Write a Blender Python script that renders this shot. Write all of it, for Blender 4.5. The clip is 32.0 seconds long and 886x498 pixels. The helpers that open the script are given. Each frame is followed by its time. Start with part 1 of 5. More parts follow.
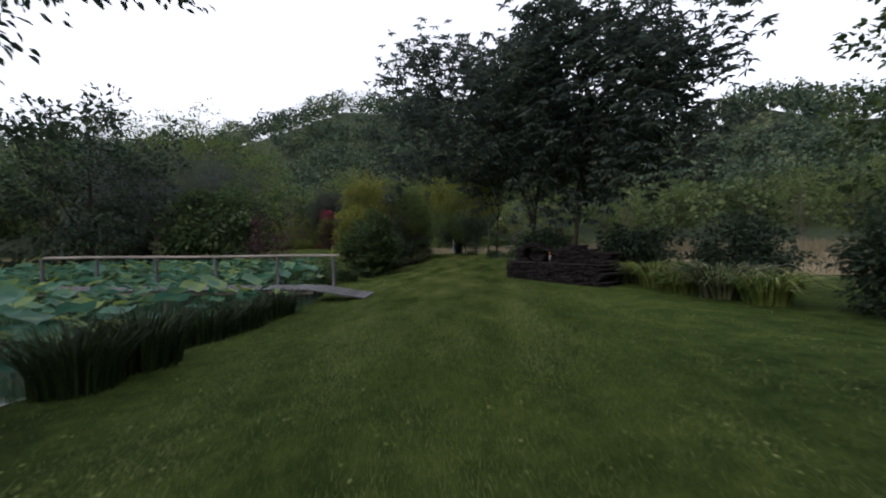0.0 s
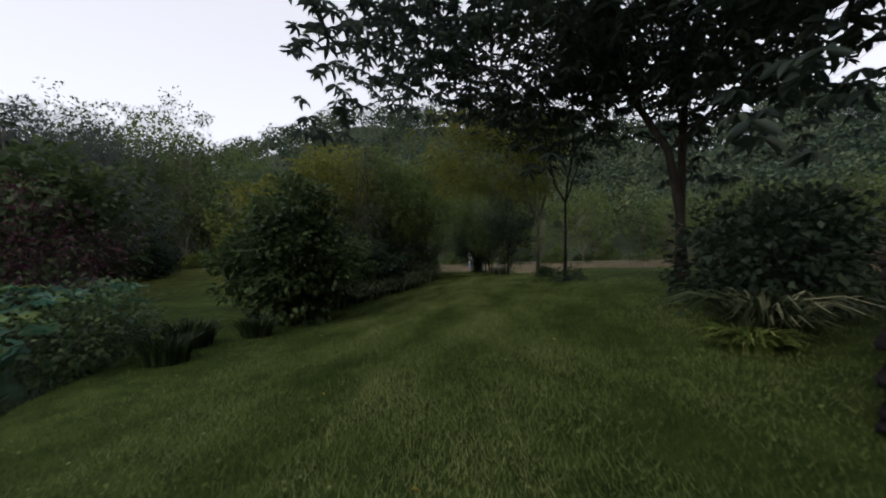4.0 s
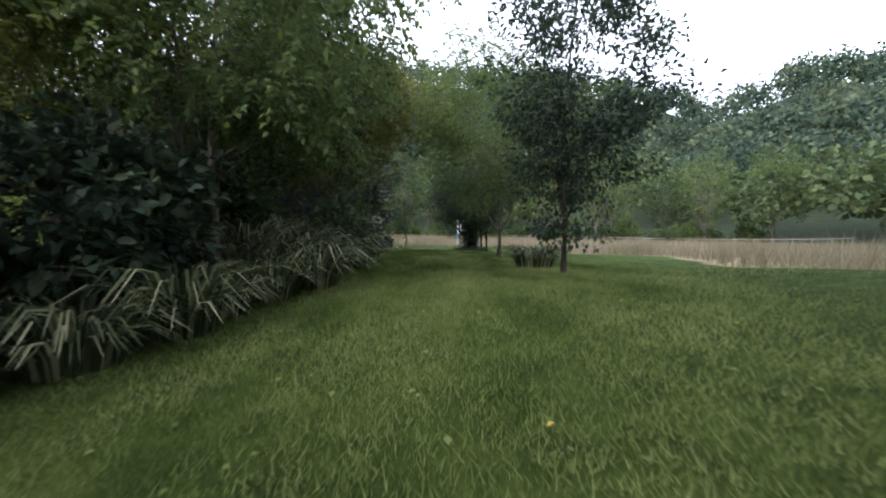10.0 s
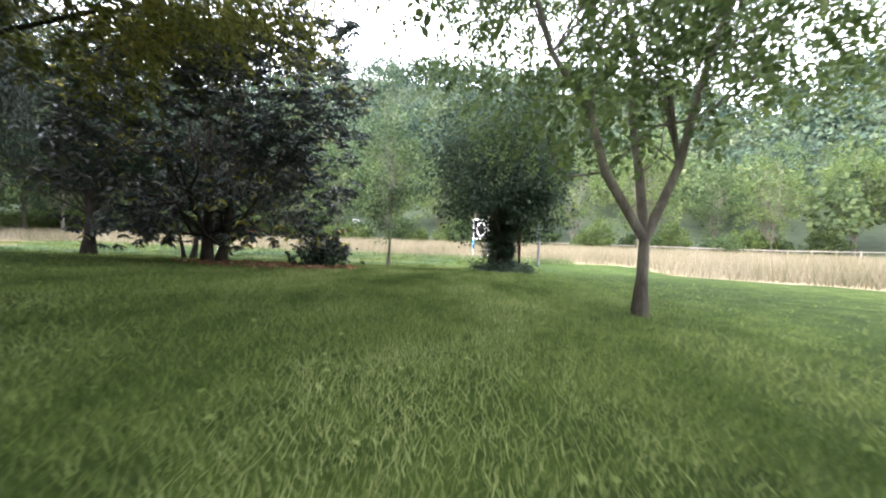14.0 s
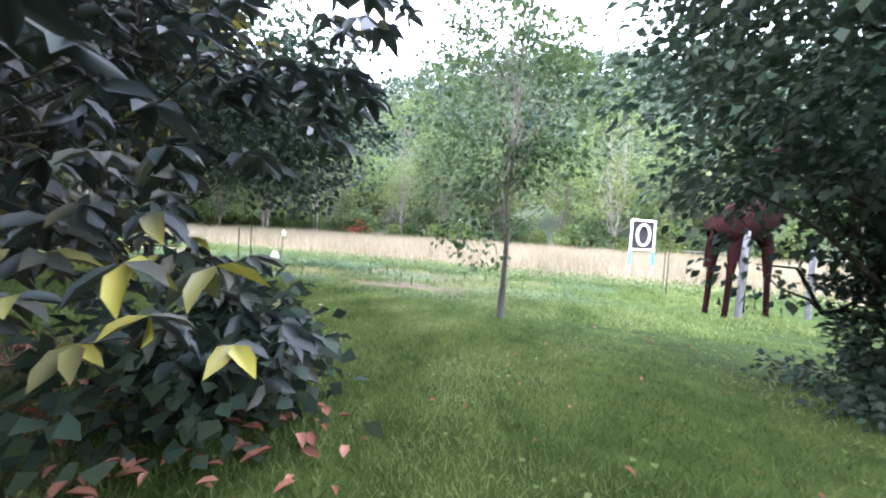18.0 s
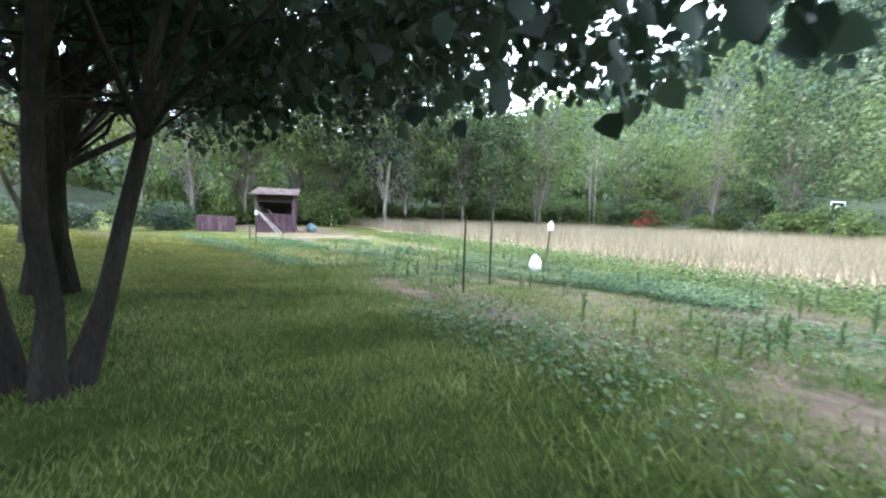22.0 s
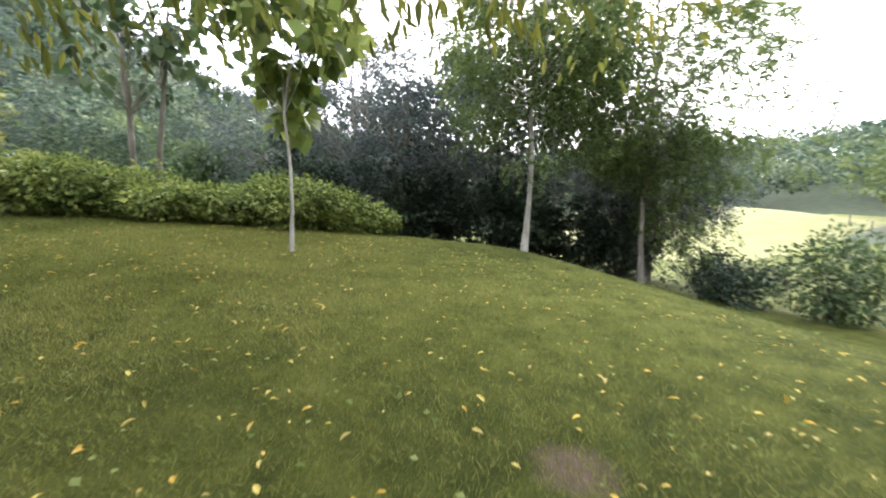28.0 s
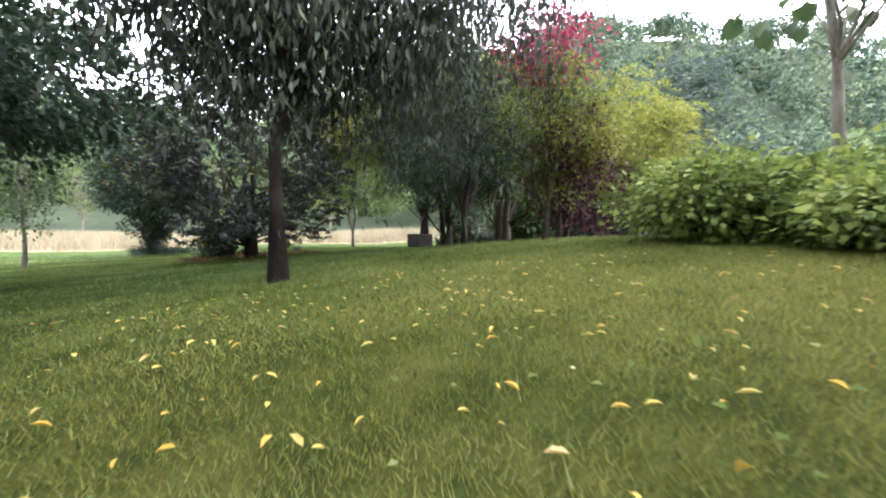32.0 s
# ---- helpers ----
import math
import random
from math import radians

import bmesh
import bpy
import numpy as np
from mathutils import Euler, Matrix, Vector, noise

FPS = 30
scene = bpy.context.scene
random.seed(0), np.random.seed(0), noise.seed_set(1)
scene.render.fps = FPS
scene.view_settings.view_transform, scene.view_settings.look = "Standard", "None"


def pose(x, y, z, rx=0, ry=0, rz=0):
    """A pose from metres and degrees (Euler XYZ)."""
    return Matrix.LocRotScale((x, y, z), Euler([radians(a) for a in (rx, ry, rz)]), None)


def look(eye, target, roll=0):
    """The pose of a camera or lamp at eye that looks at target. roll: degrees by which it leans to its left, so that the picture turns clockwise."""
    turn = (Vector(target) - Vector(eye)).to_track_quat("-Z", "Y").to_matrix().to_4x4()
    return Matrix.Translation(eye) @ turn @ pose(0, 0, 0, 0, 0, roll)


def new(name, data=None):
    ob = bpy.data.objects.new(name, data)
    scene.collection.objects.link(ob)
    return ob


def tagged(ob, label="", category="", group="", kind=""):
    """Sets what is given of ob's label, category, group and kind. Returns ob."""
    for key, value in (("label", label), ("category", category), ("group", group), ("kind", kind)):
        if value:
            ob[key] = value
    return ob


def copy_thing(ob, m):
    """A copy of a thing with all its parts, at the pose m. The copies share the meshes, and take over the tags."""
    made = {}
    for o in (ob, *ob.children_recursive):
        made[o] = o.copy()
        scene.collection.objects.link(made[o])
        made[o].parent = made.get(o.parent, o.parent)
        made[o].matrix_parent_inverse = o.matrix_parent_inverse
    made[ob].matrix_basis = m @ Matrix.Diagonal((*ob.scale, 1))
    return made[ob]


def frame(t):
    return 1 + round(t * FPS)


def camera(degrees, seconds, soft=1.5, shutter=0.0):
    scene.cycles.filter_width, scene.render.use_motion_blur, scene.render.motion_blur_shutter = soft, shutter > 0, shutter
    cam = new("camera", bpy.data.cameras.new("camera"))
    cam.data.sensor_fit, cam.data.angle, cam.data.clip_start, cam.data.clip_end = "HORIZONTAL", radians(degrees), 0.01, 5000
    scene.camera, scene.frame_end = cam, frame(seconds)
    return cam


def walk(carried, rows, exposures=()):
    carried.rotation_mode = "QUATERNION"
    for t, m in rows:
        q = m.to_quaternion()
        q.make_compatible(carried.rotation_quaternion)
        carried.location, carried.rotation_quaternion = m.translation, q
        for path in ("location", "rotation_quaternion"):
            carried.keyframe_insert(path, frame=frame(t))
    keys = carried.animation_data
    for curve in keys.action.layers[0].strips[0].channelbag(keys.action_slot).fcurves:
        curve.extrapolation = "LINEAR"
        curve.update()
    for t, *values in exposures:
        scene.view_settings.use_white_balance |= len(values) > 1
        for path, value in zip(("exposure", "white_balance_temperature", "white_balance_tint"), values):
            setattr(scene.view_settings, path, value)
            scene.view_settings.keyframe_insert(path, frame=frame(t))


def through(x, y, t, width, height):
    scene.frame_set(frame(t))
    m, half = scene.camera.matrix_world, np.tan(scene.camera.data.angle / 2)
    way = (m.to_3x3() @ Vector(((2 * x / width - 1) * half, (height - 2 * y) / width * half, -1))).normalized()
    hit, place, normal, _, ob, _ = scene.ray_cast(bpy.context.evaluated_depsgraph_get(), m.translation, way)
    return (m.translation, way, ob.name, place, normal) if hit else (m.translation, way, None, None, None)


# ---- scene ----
cam = camera(97.0, 32.0, soft=2.0, shutter=0.25)

# The walk: seconds, place, yaw, pitch, roll in degrees.
ROWS = [
    (0, 0.097, 1.228, 1.405, 0.70, -0.95, -0.54),
    (0.5, -0.076, 2.987, 1.310, 0.49, 0.09, -1.30),
    (1, -0.168, 4.710, 1.187, 0.44, 0.95, -1.46),
    (1.5, -0.117, 6.281, 1.193, 0.40, 0.38, -2.31),
    (2, -0.036, 7.752, 1.180, 0.29, 1.13, -0.65),
    (2.5, 0.048, 9.133, 1.164, 0.40, 1.28, -0.32),
    (3, 0.135, 10.372, 1.131, 0.73, 1.54, -0.67),
    (3.5, 0.118, 11.442, 1.101, 2.19, 1.76, -0.80),
    (5.5, -0.323, 15.136, 1.365, 3.28, -1.55, -0.94),
    (6, -0.394, 16.087, 1.424, 0.87, -3.65, -1.97),
    (6.5, -0.262, 17.113, 1.427, -0.77, -4.43, -1.82),
    (7, -0.073, 18.031, 1.518, 2.46, -4.85, 0.82),
    (7.5, 0.131, 19.145, 1.634, 3.07, -6.98, 0.76),
    (8, 0.279, 20.373, 1.496, 2.57, -6.24, -1.24),
    (8.5, 0.279, 21.636, 1.283, 1.80, -4.91, -0.71),
    (9, 0.348, 22.706, 1.198, 1.38, -4.11, -0.68),
    (9.5, 0.392, 23.968, 1.091, 1.16, -3.14, 1.64),
    (10, 0.393, 25.169, 0.996, 1.32, -2.64, 1.10),
    (10.5, 0.393, 26.370, 0.954, 1.51, -3.07, -0.25),
    (11, 0.401, 27.553, 0.930, 1.73, -3.19, -0.11),
    (11.5, 0.384, 28.699, 0.921, 2.03, -2.10, 0.43),
    (12, 0.310, 29.855, 0.918, 1.85, -1.90, -1.00),
    (12.5, 0.263, 31.068, 0.866, 1.99, -1.46, -1.11),
    (13, 0.292, 32.263, 0.910, 2.83, -1.60, -1.12),
    (13.5, 0.294, 33.385, 0.896, 3.09, -2.00, 0.38),
    (14, 0.255, 34.396, 0.878, 2.95, -1.86, 1.96),
    (14.5, 0.142, 35.401, 0.775, 4.74, -0.99, 2.01),
    (15, -0.071, 36.393, 0.692, 5.57, -0.92, 0.68),
    (15.5, -0.284, 37.423, 0.719, 6.19, -0.48, -0.41),
    (17.5, -1.112, 41.153, 0.953, 10.01, -2.69, 1.87),
    (18, -1.188, 41.489, 1.095, 18.90, -2.63, 3.34),
    (18.5, -1.416, 42.063, 1.088, 19.77, -3.17, 3.68),
    (19, -1.829, 42.749, 1.051, 20.81, -3.72, 0.88),
    (19.5, -2.272, 43.430, 0.969, 20.84, -3.73, 0.14),
    (20, -2.766, 44.113, 0.954, 19.92, -4.11, -0.11),
    (20.5, -3.246, 44.850, 0.906, 26.43, -4.58, 0.68),
    (21, -3.958, 45.623, 0.822, 39.25, -4.25, 4.46),
    (21.5, -4.616, 46.193, 0.830, 51.57, -5.05, 5.97),
    (22, -5.437, 46.602, 0.850, 57.28, -4.99, 1.85),
    (22.5, -6.361, 46.971, 0.816, 62.67, -6.44, 0.94),
    (23, -7.404, 47.411, 0.788, 65.97, -5.86, 1.73),
    (23.5, -8.463, 47.750, 0.750, 71.19, -5.63, 3.07),
    (24, -9.706, 47.913, 0.734, 81.63, -5.02, 3.26),
    (24.5, -10.904, 47.975, 0.749, 91.85, -4.71, 2.61),
    (25, -12.028, 47.953, 0.803, 102.57, -4.99, 1.89),
    (25.5, -13.101, 47.832, 0.871, 112.63, -4.65, 1.82),
    (27.5, -16.618, 45.492, 1.035, 152.02, -4.27, 0.89),
    (28, -17.215, 44.807, 1.050, 162.65, -3.81, 2.54),
    (28.5, -17.716, 44.100, 1.101, 176.61, -3.33, 5.30),
    (29, -17.949, 43.515, 1.060, 192.03, -4.47, 4.95),
    (29.5, -17.940, 42.966, 1.051, 205.04, -3.99, 3.55),
    (30, -17.702, 42.435, 0.955, 213.54, -2.94, 1.55),
    (30.5, -17.424, 42.081, 0.882, 221.35, -3.17, 1.87),
    (31, -17.027, 41.769, 0.905, 230.93, -3.83, 1.85),
    (31.5, -16.570, 41.493, 0.944, 241.58, -3.11, 1.67),
    (32, -16.023, 41.299, 0.945, 247.27, -2.38, 1.12),
]


def eye_pose(x, y, z, yaw, pitch, roll):
    a, b = radians(yaw), radians(pitch)
    ahead = Vector((-math.sin(a) * math.cos(b), math.cos(a) * math.cos(b), math.sin(b)))
    return look((x, y, z), Vector((x, y, z)) + ahead, roll)


walk(cam, [(r[0], eye_pose(*r[1:])) for r in ROWS],
     exposures=[(0, -0.6, 6500, 10), (2.0, -0.9, 6500, 10), (3.5, -0.95, 6600, 10), (6.0, -0.65, 6200, 10), (8.0, 0.05, 5550, 16), (9.0, 0.55, 6000, 10), (11.0, 1.0, 6100, 10),
                (12.0, 1.95, 6000, 14), (13.0, 2.2, 6400, 10), (15.0, 2.25, 6300, 10), (18.0, 2.6, 5750, 16), (20.0, 2.55, 5350, 16), (22.0, 2.2, 5600, 8), (23.0, 2.15, 5650, 4),
                (24.0, 2.35, 6200, 8), (25.0, 2.3, 6500, 8), (28.0, 2.0, 6600, 10), (30.0, 2.3, 6600, 10), (32.0, 2.4, 6400, 10)])

# ---- light: a bright overcast evening sky and a wide, weak sun behind thin cloud ----
world = bpy.data.worlds.new("sky")
scene.world = world
world.use_nodes = True
wn = world.node_tree
wn.nodes.clear()
w_out = wn.nodes.new("ShaderNodeOutputWorld")
w_bg = wn.nodes.new("ShaderNodeBackground")
w_sky = wn.nodes.new("ShaderNodeTexSky")
w_sky.sky_type = "NISHITA"
w_sky.sun_disc = False
w_sky.sun_elevation = radians(32)
w_sky.sun_rotation = radians(215)
w_sky.dust_density = 2.5
w_mix = wn.nodes.new("ShaderNodeMix")
w_mix.data_type = "RGBA"
w_mix.inputs[0].default_value = 0.72
w_mix.inputs[7].default_value = (13.5, 13.7, 15.2, 1)
w_bg.inputs[1].default_value = 0.15
wn.links.new(w_sky.outputs[0], w_mix.inputs[6])
# thin bright haze low in the sky, deeper overhead
w_tc = wn.nodes.new("ShaderNodeTexCoord")
w_sep = wn.nodes.new("ShaderNodeSeparateXYZ")
w_up = wn.nodes.new("ShaderNodeMapRange")
w_up.inputs[1].default_value, w_up.inputs[2].default_value = 0.0, 1.0
w_up.inputs[3].default_value, w_up.inputs[4].default_value = 1.35, 0.8
w_mul = wn.nodes.new("ShaderNodeVectorMath")
w_mul.operation = "SCALE"
wn.links.new(w_tc.outputs["Generated"], w_sep.inputs[0])
wn.links.new(w_sep.outputs[2], w_up.inputs[0])
wn.links.new(w_mix.outputs[2], w_mul.inputs[0])
wn.links.new(w_up.outputs[0], w_mul.inputs["Scale"])
wn.links.new(w_mul.outputs[0], w_bg.inputs[0])
wn.links.new(w_bg.outputs[0], w_out.inputs[0])
sun_data = bpy.data.lights.new("sun", "SUN")
sun_data.energy = 1.5
sun_data.angle = radians(25)
sun_data.color = (1.0, 0.96, 0.93)
sun = new("sun", sun_data)
sun.matrix_world = look((0, 0, 60), Vector((0, 0, 60)) - 10 * Vector((math.sin(radians(215)) * math.cos(radians(32)),
                                                             math.cos(radians(215)) * math.cos(radians(32)), math.sin(radians(32)))))


# ---- materials ----
def node_mat(name):
    m = bpy.data.materials.new(name)
    m.use_nodes = True
    nt = m.node_tree
    nt.nodes.clear()
    return m, nt, nt.nodes.new("ShaderNodeOutputMaterial")


def ramp(nt, stops):
    r = nt.nodes.new("ShaderNodeValToRGB")
    e = r.color_ramp.elements
    while len(e) < len(stops):
        e.new(0.5)
    for el, (p, c) in zip(e, stops):
        el.position, el.color = p, (*c, 1)
    return r


def noise_tex(nt, scale, detail=4.0, rough=0.6, space="Object"):
    tc = nt.nodes.new("ShaderNodeTexCoord")
    n = nt.nodes.new("ShaderNodeTexNoise")
    n.inputs["Scale"].default_value, n.inputs["Detail"].default_value, n.inputs["Roughness"].default_value = scale, detail, rough
    nt.links.new(tc.outputs[space], n.inputs["Vector"])
    return n


def surface(name, stops, scale=4.0, fine=40.0, rough=0.85, bump=0.3, metal=0.0, stretch=None, spec=0.3):
    """A rough surface with colour at two scales and a fine relief."""
    m, nt, out = node_mat(name)
    p = nt.nodes.new("ShaderNodeBsdfPrincipled")
    p.inputs["Roughness"].default_value, p.inputs["Metallic"].default_value = rough, metal
    p.inputs["Specular IOR Level"].default_value = spec
    a, b = noise_tex(nt, scale, 5), noise_tex(nt, fine, 3)
    if stretch:
        for n in (a, b):
            mp = nt.nodes.new("ShaderNodeMapping")
            mp.inputs["Scale"].default_value = stretch
            nt.links.new(n.inputs["Vector"].links[0].from_socket, mp.inputs[0])
            nt.links.new(mp.outputs[0], n.inputs["Vector"])
    mx = nt.nodes.new("ShaderNodeMath")
    mx.operation = "MULTIPLY_ADD"
    nt.links.new(b.outputs[0], mx.inputs[0])
    mx.inputs[1].default_value = 0.45
    ad = nt.nodes.new("ShaderNodeMath")
    ad.operation = "MULTIPLY_ADD"
    nt.links.new(a.outputs[0], ad.inputs[0])
    ad.inputs[1].default_value, ad.inputs[2].default_value = 1.0, -0.22
    nt.links.new(ad.outputs[0], mx.inputs[2])
    info = nt.nodes.new("ShaderNodeObjectInfo")
    sh = nt.nodes.new("ShaderNodeMath")
    sh.operation = "MULTIPLY_ADD"
    nt.links.new(info.outputs["Random"], sh.inputs[0])
    sh.inputs[1].default_value = 0.18
    nt.links.new(mx.outputs[0], sh.inputs[2])
    r = ramp(nt, stops)
    nt.links.new(sh.outputs[0], r.inputs[0])
    nt.links.new(r.outputs[0], p.inputs["Base Color"])
    bp = nt.nodes.new("ShaderNodeBump")
    bp.inputs["Strength"].default_value = bump
    bp.inputs["Distance"].default_value = 0.02
    nt.links.new(mx.outputs[0], bp.inputs["Height"])
    nt.links.new(bp.outputs[0], p.inputs["Normal"])
    nt.links.new(p.outputs[0], out.inputs[0])
    return m


def leaf_mat(name, stops, through=0.36, rough=0.5, patch=0.6, spec=0.2, stretch=None, blotch=1.1):
    """Leaves: each leaf has its own tone; some light passes through."""
    m, nt, out = node_mat(name)
    g = nt.nodes.new("ShaderNodeNewGeometry")
    n = noise_tex(nt, patch, 4 if stretch else 2)
    if stretch:
        mp = nt.nodes.new("ShaderNodeMapping")
        mp.inputs["Scale"].default_value = stretch
        nt.links.new(n.inputs["Vector"].links[0].from_socket, mp.inputs[0])
        nt.links.new(mp.outputs[0], n.inputs["Vector"])
    mx = nt.nodes.new("ShaderNodeMath")
    mx.operation = "MULTIPLY_ADD"
    nt.links.new(g.outputs["Random Per Island"], mx.inputs[0])
    mx.inputs[1].default_value = 0.6
    ad = nt.nodes.new("ShaderNodeMath")
    ad.operation = "MULTIPLY_ADD"
    nt.links.new(n.outputs[0], ad.inputs[0])
    ad.inputs[1].default_value, ad.inputs[2].default_value = blotch, 0.2 - 0.5 * blotch
    nt.links.new(ad.outputs[0], mx.inputs[2])
    r = ramp(nt, stops)
    nt.links.new(mx.outputs[0], r.inputs[0])
    p = nt.nodes.new("ShaderNodeBsdfPrincipled")
    p.inputs["Roughness"].default_value = rough
    p.inputs["Specular IOR Level"].default_value = spec
    nt.links.new(r.outputs[0], p.inputs["Base Color"])
    tr = nt.nodes.new("ShaderNodeBsdfTranslucent")
    nt.links.new(r.outputs[0], tr.inputs[0])
    ms = nt.nodes.new("ShaderNodeMixShader")
    ms.inputs[0].default_value = through
    nt.links.new(p.outputs[0], ms.inputs[1])
    nt.links.new(tr.outputs[0], ms.inputs[2])
    nt.links.new(ms.outputs[0], out.inputs[0])
    return m


def tones(r, g, b, spread=0.55, yellow=0.25):
    """A dark, a middle and a light yellowish tone round one leaf colour."""
    r, g, b = r * 1.36, g * 1.3, b * 2.15
    k = 1 - spread
    return [(0.1, (r * k, g * k, b * k)), (0.5, (r, g, b)), (0.92, (r * (1.5 + yellow), g * 1.45, b * 1.15))]


M_BARK = surface("bark_grey", [(0.25, (0.045, 0.037, 0.03)), (0.55, (0.13, 0.115, 0.095)), (0.85, (0.25, 0.235, 0.2))], 7, 45, 0.95, 0.9, stretch=(1, 1, 0.25))
M_BARK_DARK = surface("bark_dark", [(0.25, (0.01, 0.008, 0.007)), (0.6, (0.034, 0.028, 0.023)), (0.9, (0.085, 0.072, 0.06))], 9, 60, 0.95, 1.0, stretch=(1, 1, 0.25))
M_BARK_PALE = surface("bark_pale", [(0.25, (0.09, 0.08, 0.065)), (0.5, (0.27, 0.25, 0.215)), (0.8, (0.48, 0.46, 0.42))], 9, 50, 0.95, 0.8, stretch=(1, 1, 0.35))
M_LEAF = leaf_mat("leaf_green", tones(0.05, 0.085, 0.022))
M_LEAF_DARK = leaf_mat("leaf_dark", tones(0.032, 0.055, 0.022), 0.34)
M_LEAF_BUCKEYE = leaf_mat("leaf_buckeye", tones(0.05, 0.075, 0.04), 0.42)
M_LEAF_YELLOW = leaf_mat("leaf_yellow_green", tones(0.13, 0.155, 0.022), 0.5)
M_LEAF_FRESH = leaf_mat("leaf_fresh", tones(0.085, 0.13, 0.028), 0.5)
M_LEAF_GREY = leaf_mat("leaf_grey_green", tones(0.062, 0.085, 0.05), 0.35)
M_LEAF_PURPLE = leaf_mat("leaf_purple", [(0.1, (0.02, 0.008, 0.016)), (0.5, (0.06, 0.018, 0.035)), (0.9, (0.13, 0.04, 0.06))], 0.3)
M_LEAF_RED = leaf_mat("leaf_red", [(0.1, (0.1, 0.015, 0.035)), (0.5, (0.27, 0.04, 0.09)), (0.9, (0.4, 0.1, 0.13))], 0.4)
M_LEAF_MAGNOLIA = leaf_mat("leaf_magnolia", [(0.12, (0.022, 0.03, 0.03)), (0.5, (0.045, 0.06, 0.055)), (0.74, (0.1, 0.1, 0.075)), (0.88, (0.4, 0.36, 0.06))], 0.15, 0.42, 0.6, 0.4)
M_LEAF_WEEP = leaf_mat("leaf_weeping", tones(0.04, 0.052, 0.025), 0.3)
M_LEAF_KNOT = leaf_mat("leaf_broad_light", [(0.1, (0.06, 0.095, 0.028)), (0.5, (0.19, 0.25, 0.065)), (0.9, (0.4, 0.43, 0.12))], 0.4)
M_FAR = leaf_mat("leaf_far_wood", [(0.05, (0.04, 0.065, 0.035)), (0.4, (0.085, 0.125, 0.055)), (0.7, (0.13, 0.165, 0.065)), (0.98, (0.19, 0.21, 0.1))], 0.3, 0.7, 0.11)
# hill leaves with the blue of distant haze mixed into their colour
M_FAR_HAZE = leaf_mat("leaf_hill_wood_haze", [(0.05, (0.02, 0.04, 0.034)), (0.4, (0.06, 0.095, 0.065)), (0.65, (0.11, 0.15, 0.09)), (0.98, (0.2, 0.22, 0.12))], 0.3, 0.7, 0.085, blotch=1.6)
M_BLADE = leaf_mat("long_blade", [(0.15, (0.022, 0.038, 0.018)), (0.5, (0.075, 0.1, 0.048)), (0.88, (0.46, 0.45, 0.28))], 0.35)
M_GRASS = leaf_mat("grass_blade", [(0.05, (0.046, 0.078, 0.02)), (0.5, (0.136, 0.185, 0.052)), (0.95, (0.31, 0.34, 0.14))], 0.4, 0.8, 1.1, 0.05, stretch=(1, 0.4, 1), blotch=1.9)
M_GRASS_DRY = leaf_mat("grass_blade_dry", [(0.05, (0.085, 0.1, 0.024)), (0.5, (0.2, 0.21, 0.05)), (0.95, (0.37, 0.35, 0.13))], 0.4, 0.8, 0.8, 0.05, stretch=(1, 0.7, 1), blotch=1.4)
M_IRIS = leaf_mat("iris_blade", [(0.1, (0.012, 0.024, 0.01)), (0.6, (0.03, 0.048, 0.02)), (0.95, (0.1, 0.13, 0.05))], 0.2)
M_DAYLILY = leaf_mat("daylily_blade", [(0.1, (0.05, 0.085, 0.02)), (0.5, (0.15, 0.2, 0.05)), (0.95, (0.36, 0.38, 0.13))], 0.35)
M_LEAF_OLIVE = leaf_mat("leaf_olive", tones(0.11, 0.125, 0.018), 0.5)
M_HAY = leaf_mat("hay_blade", [(0.05, (0.1, 0.1, 0.055)), (0.5, (0.22, 0.19, 0.125)), (0.95, (0.37, 0.325, 0.245))], 0.35, 0.7, 0.3)
M_LOTUS = leaf_mat("leaf_lotus", [(0.1, (0.045, 0.13, 0.085)), (0.5, (0.09, 0.22, 0.15)), (0.93, (0.26, 0.33, 0.07))], 0.4, 0.45, 0.7)
M_CROP = leaf_mat("leaf_crop", [(0.1, (0.04, 0.085, 0.036)), (0.5, (0.1, 0.17, 0.075)), (0.9, (0.24, 0.3, 0.14))], 0.35, 0.5, 0.8)
M_CORN = leaf_mat("leaf_corn", tones(0.085, 0.135, 0.035), 0.4)
M_FALLEN = leaf_mat("leaf_fallen", [(0.05, (0.4, 0.3, 0.12)), (0.5, (0.62, 0.5, 0.14)), (0.8, (0.6, 0.36, 0.06)), (0.95, (0.66, 0.6, 0.4))], 0.2, 0.6, 3.0)
M_FALLEN_RUST = leaf_mat("leaf_fallen_rust", [(0.05, (0.07, 0.035, 0.025)), (0.4, (0.25, 0.1, 0.06)), (0.75, (0.42, 0.2, 0.14)), (0.95, (0.6, 0.42, 0.34))], 0.15, 0.7, 3.0)
# dark stone, blackened further so that its colour holds the trees' shade
M_STONE_SHADED = surface("dry_stone_shaded", [(0.2, (0.005, 0.004, 0.005)), (0.5, (0.015, 0.012, 0.013)), (0.85, (0.045, 0.038, 0.038))], 6, 60, 0.95, 0.8, spec=0.15)
M_WOOD = surface("weathered_wood", [(0.2, (0.1, 0.09, 0.08)), (0.5, (0.25, 0.225, 0.2)), (0.85, (0.42, 0.39, 0.35))], 5, 50, 0.9, 0.5, stretch=(0.15, 1, 1))
M_WOOD_UP = surface("weathered_post", [(0.2, (0.04, 0.04, 0.043)), (0.5, (0.1, 0.1, 0.108)), (0.85, (0.22, 0.22, 0.235))], 8, 50, 0.9, 0.5, stretch=(1, 1, 0.15))
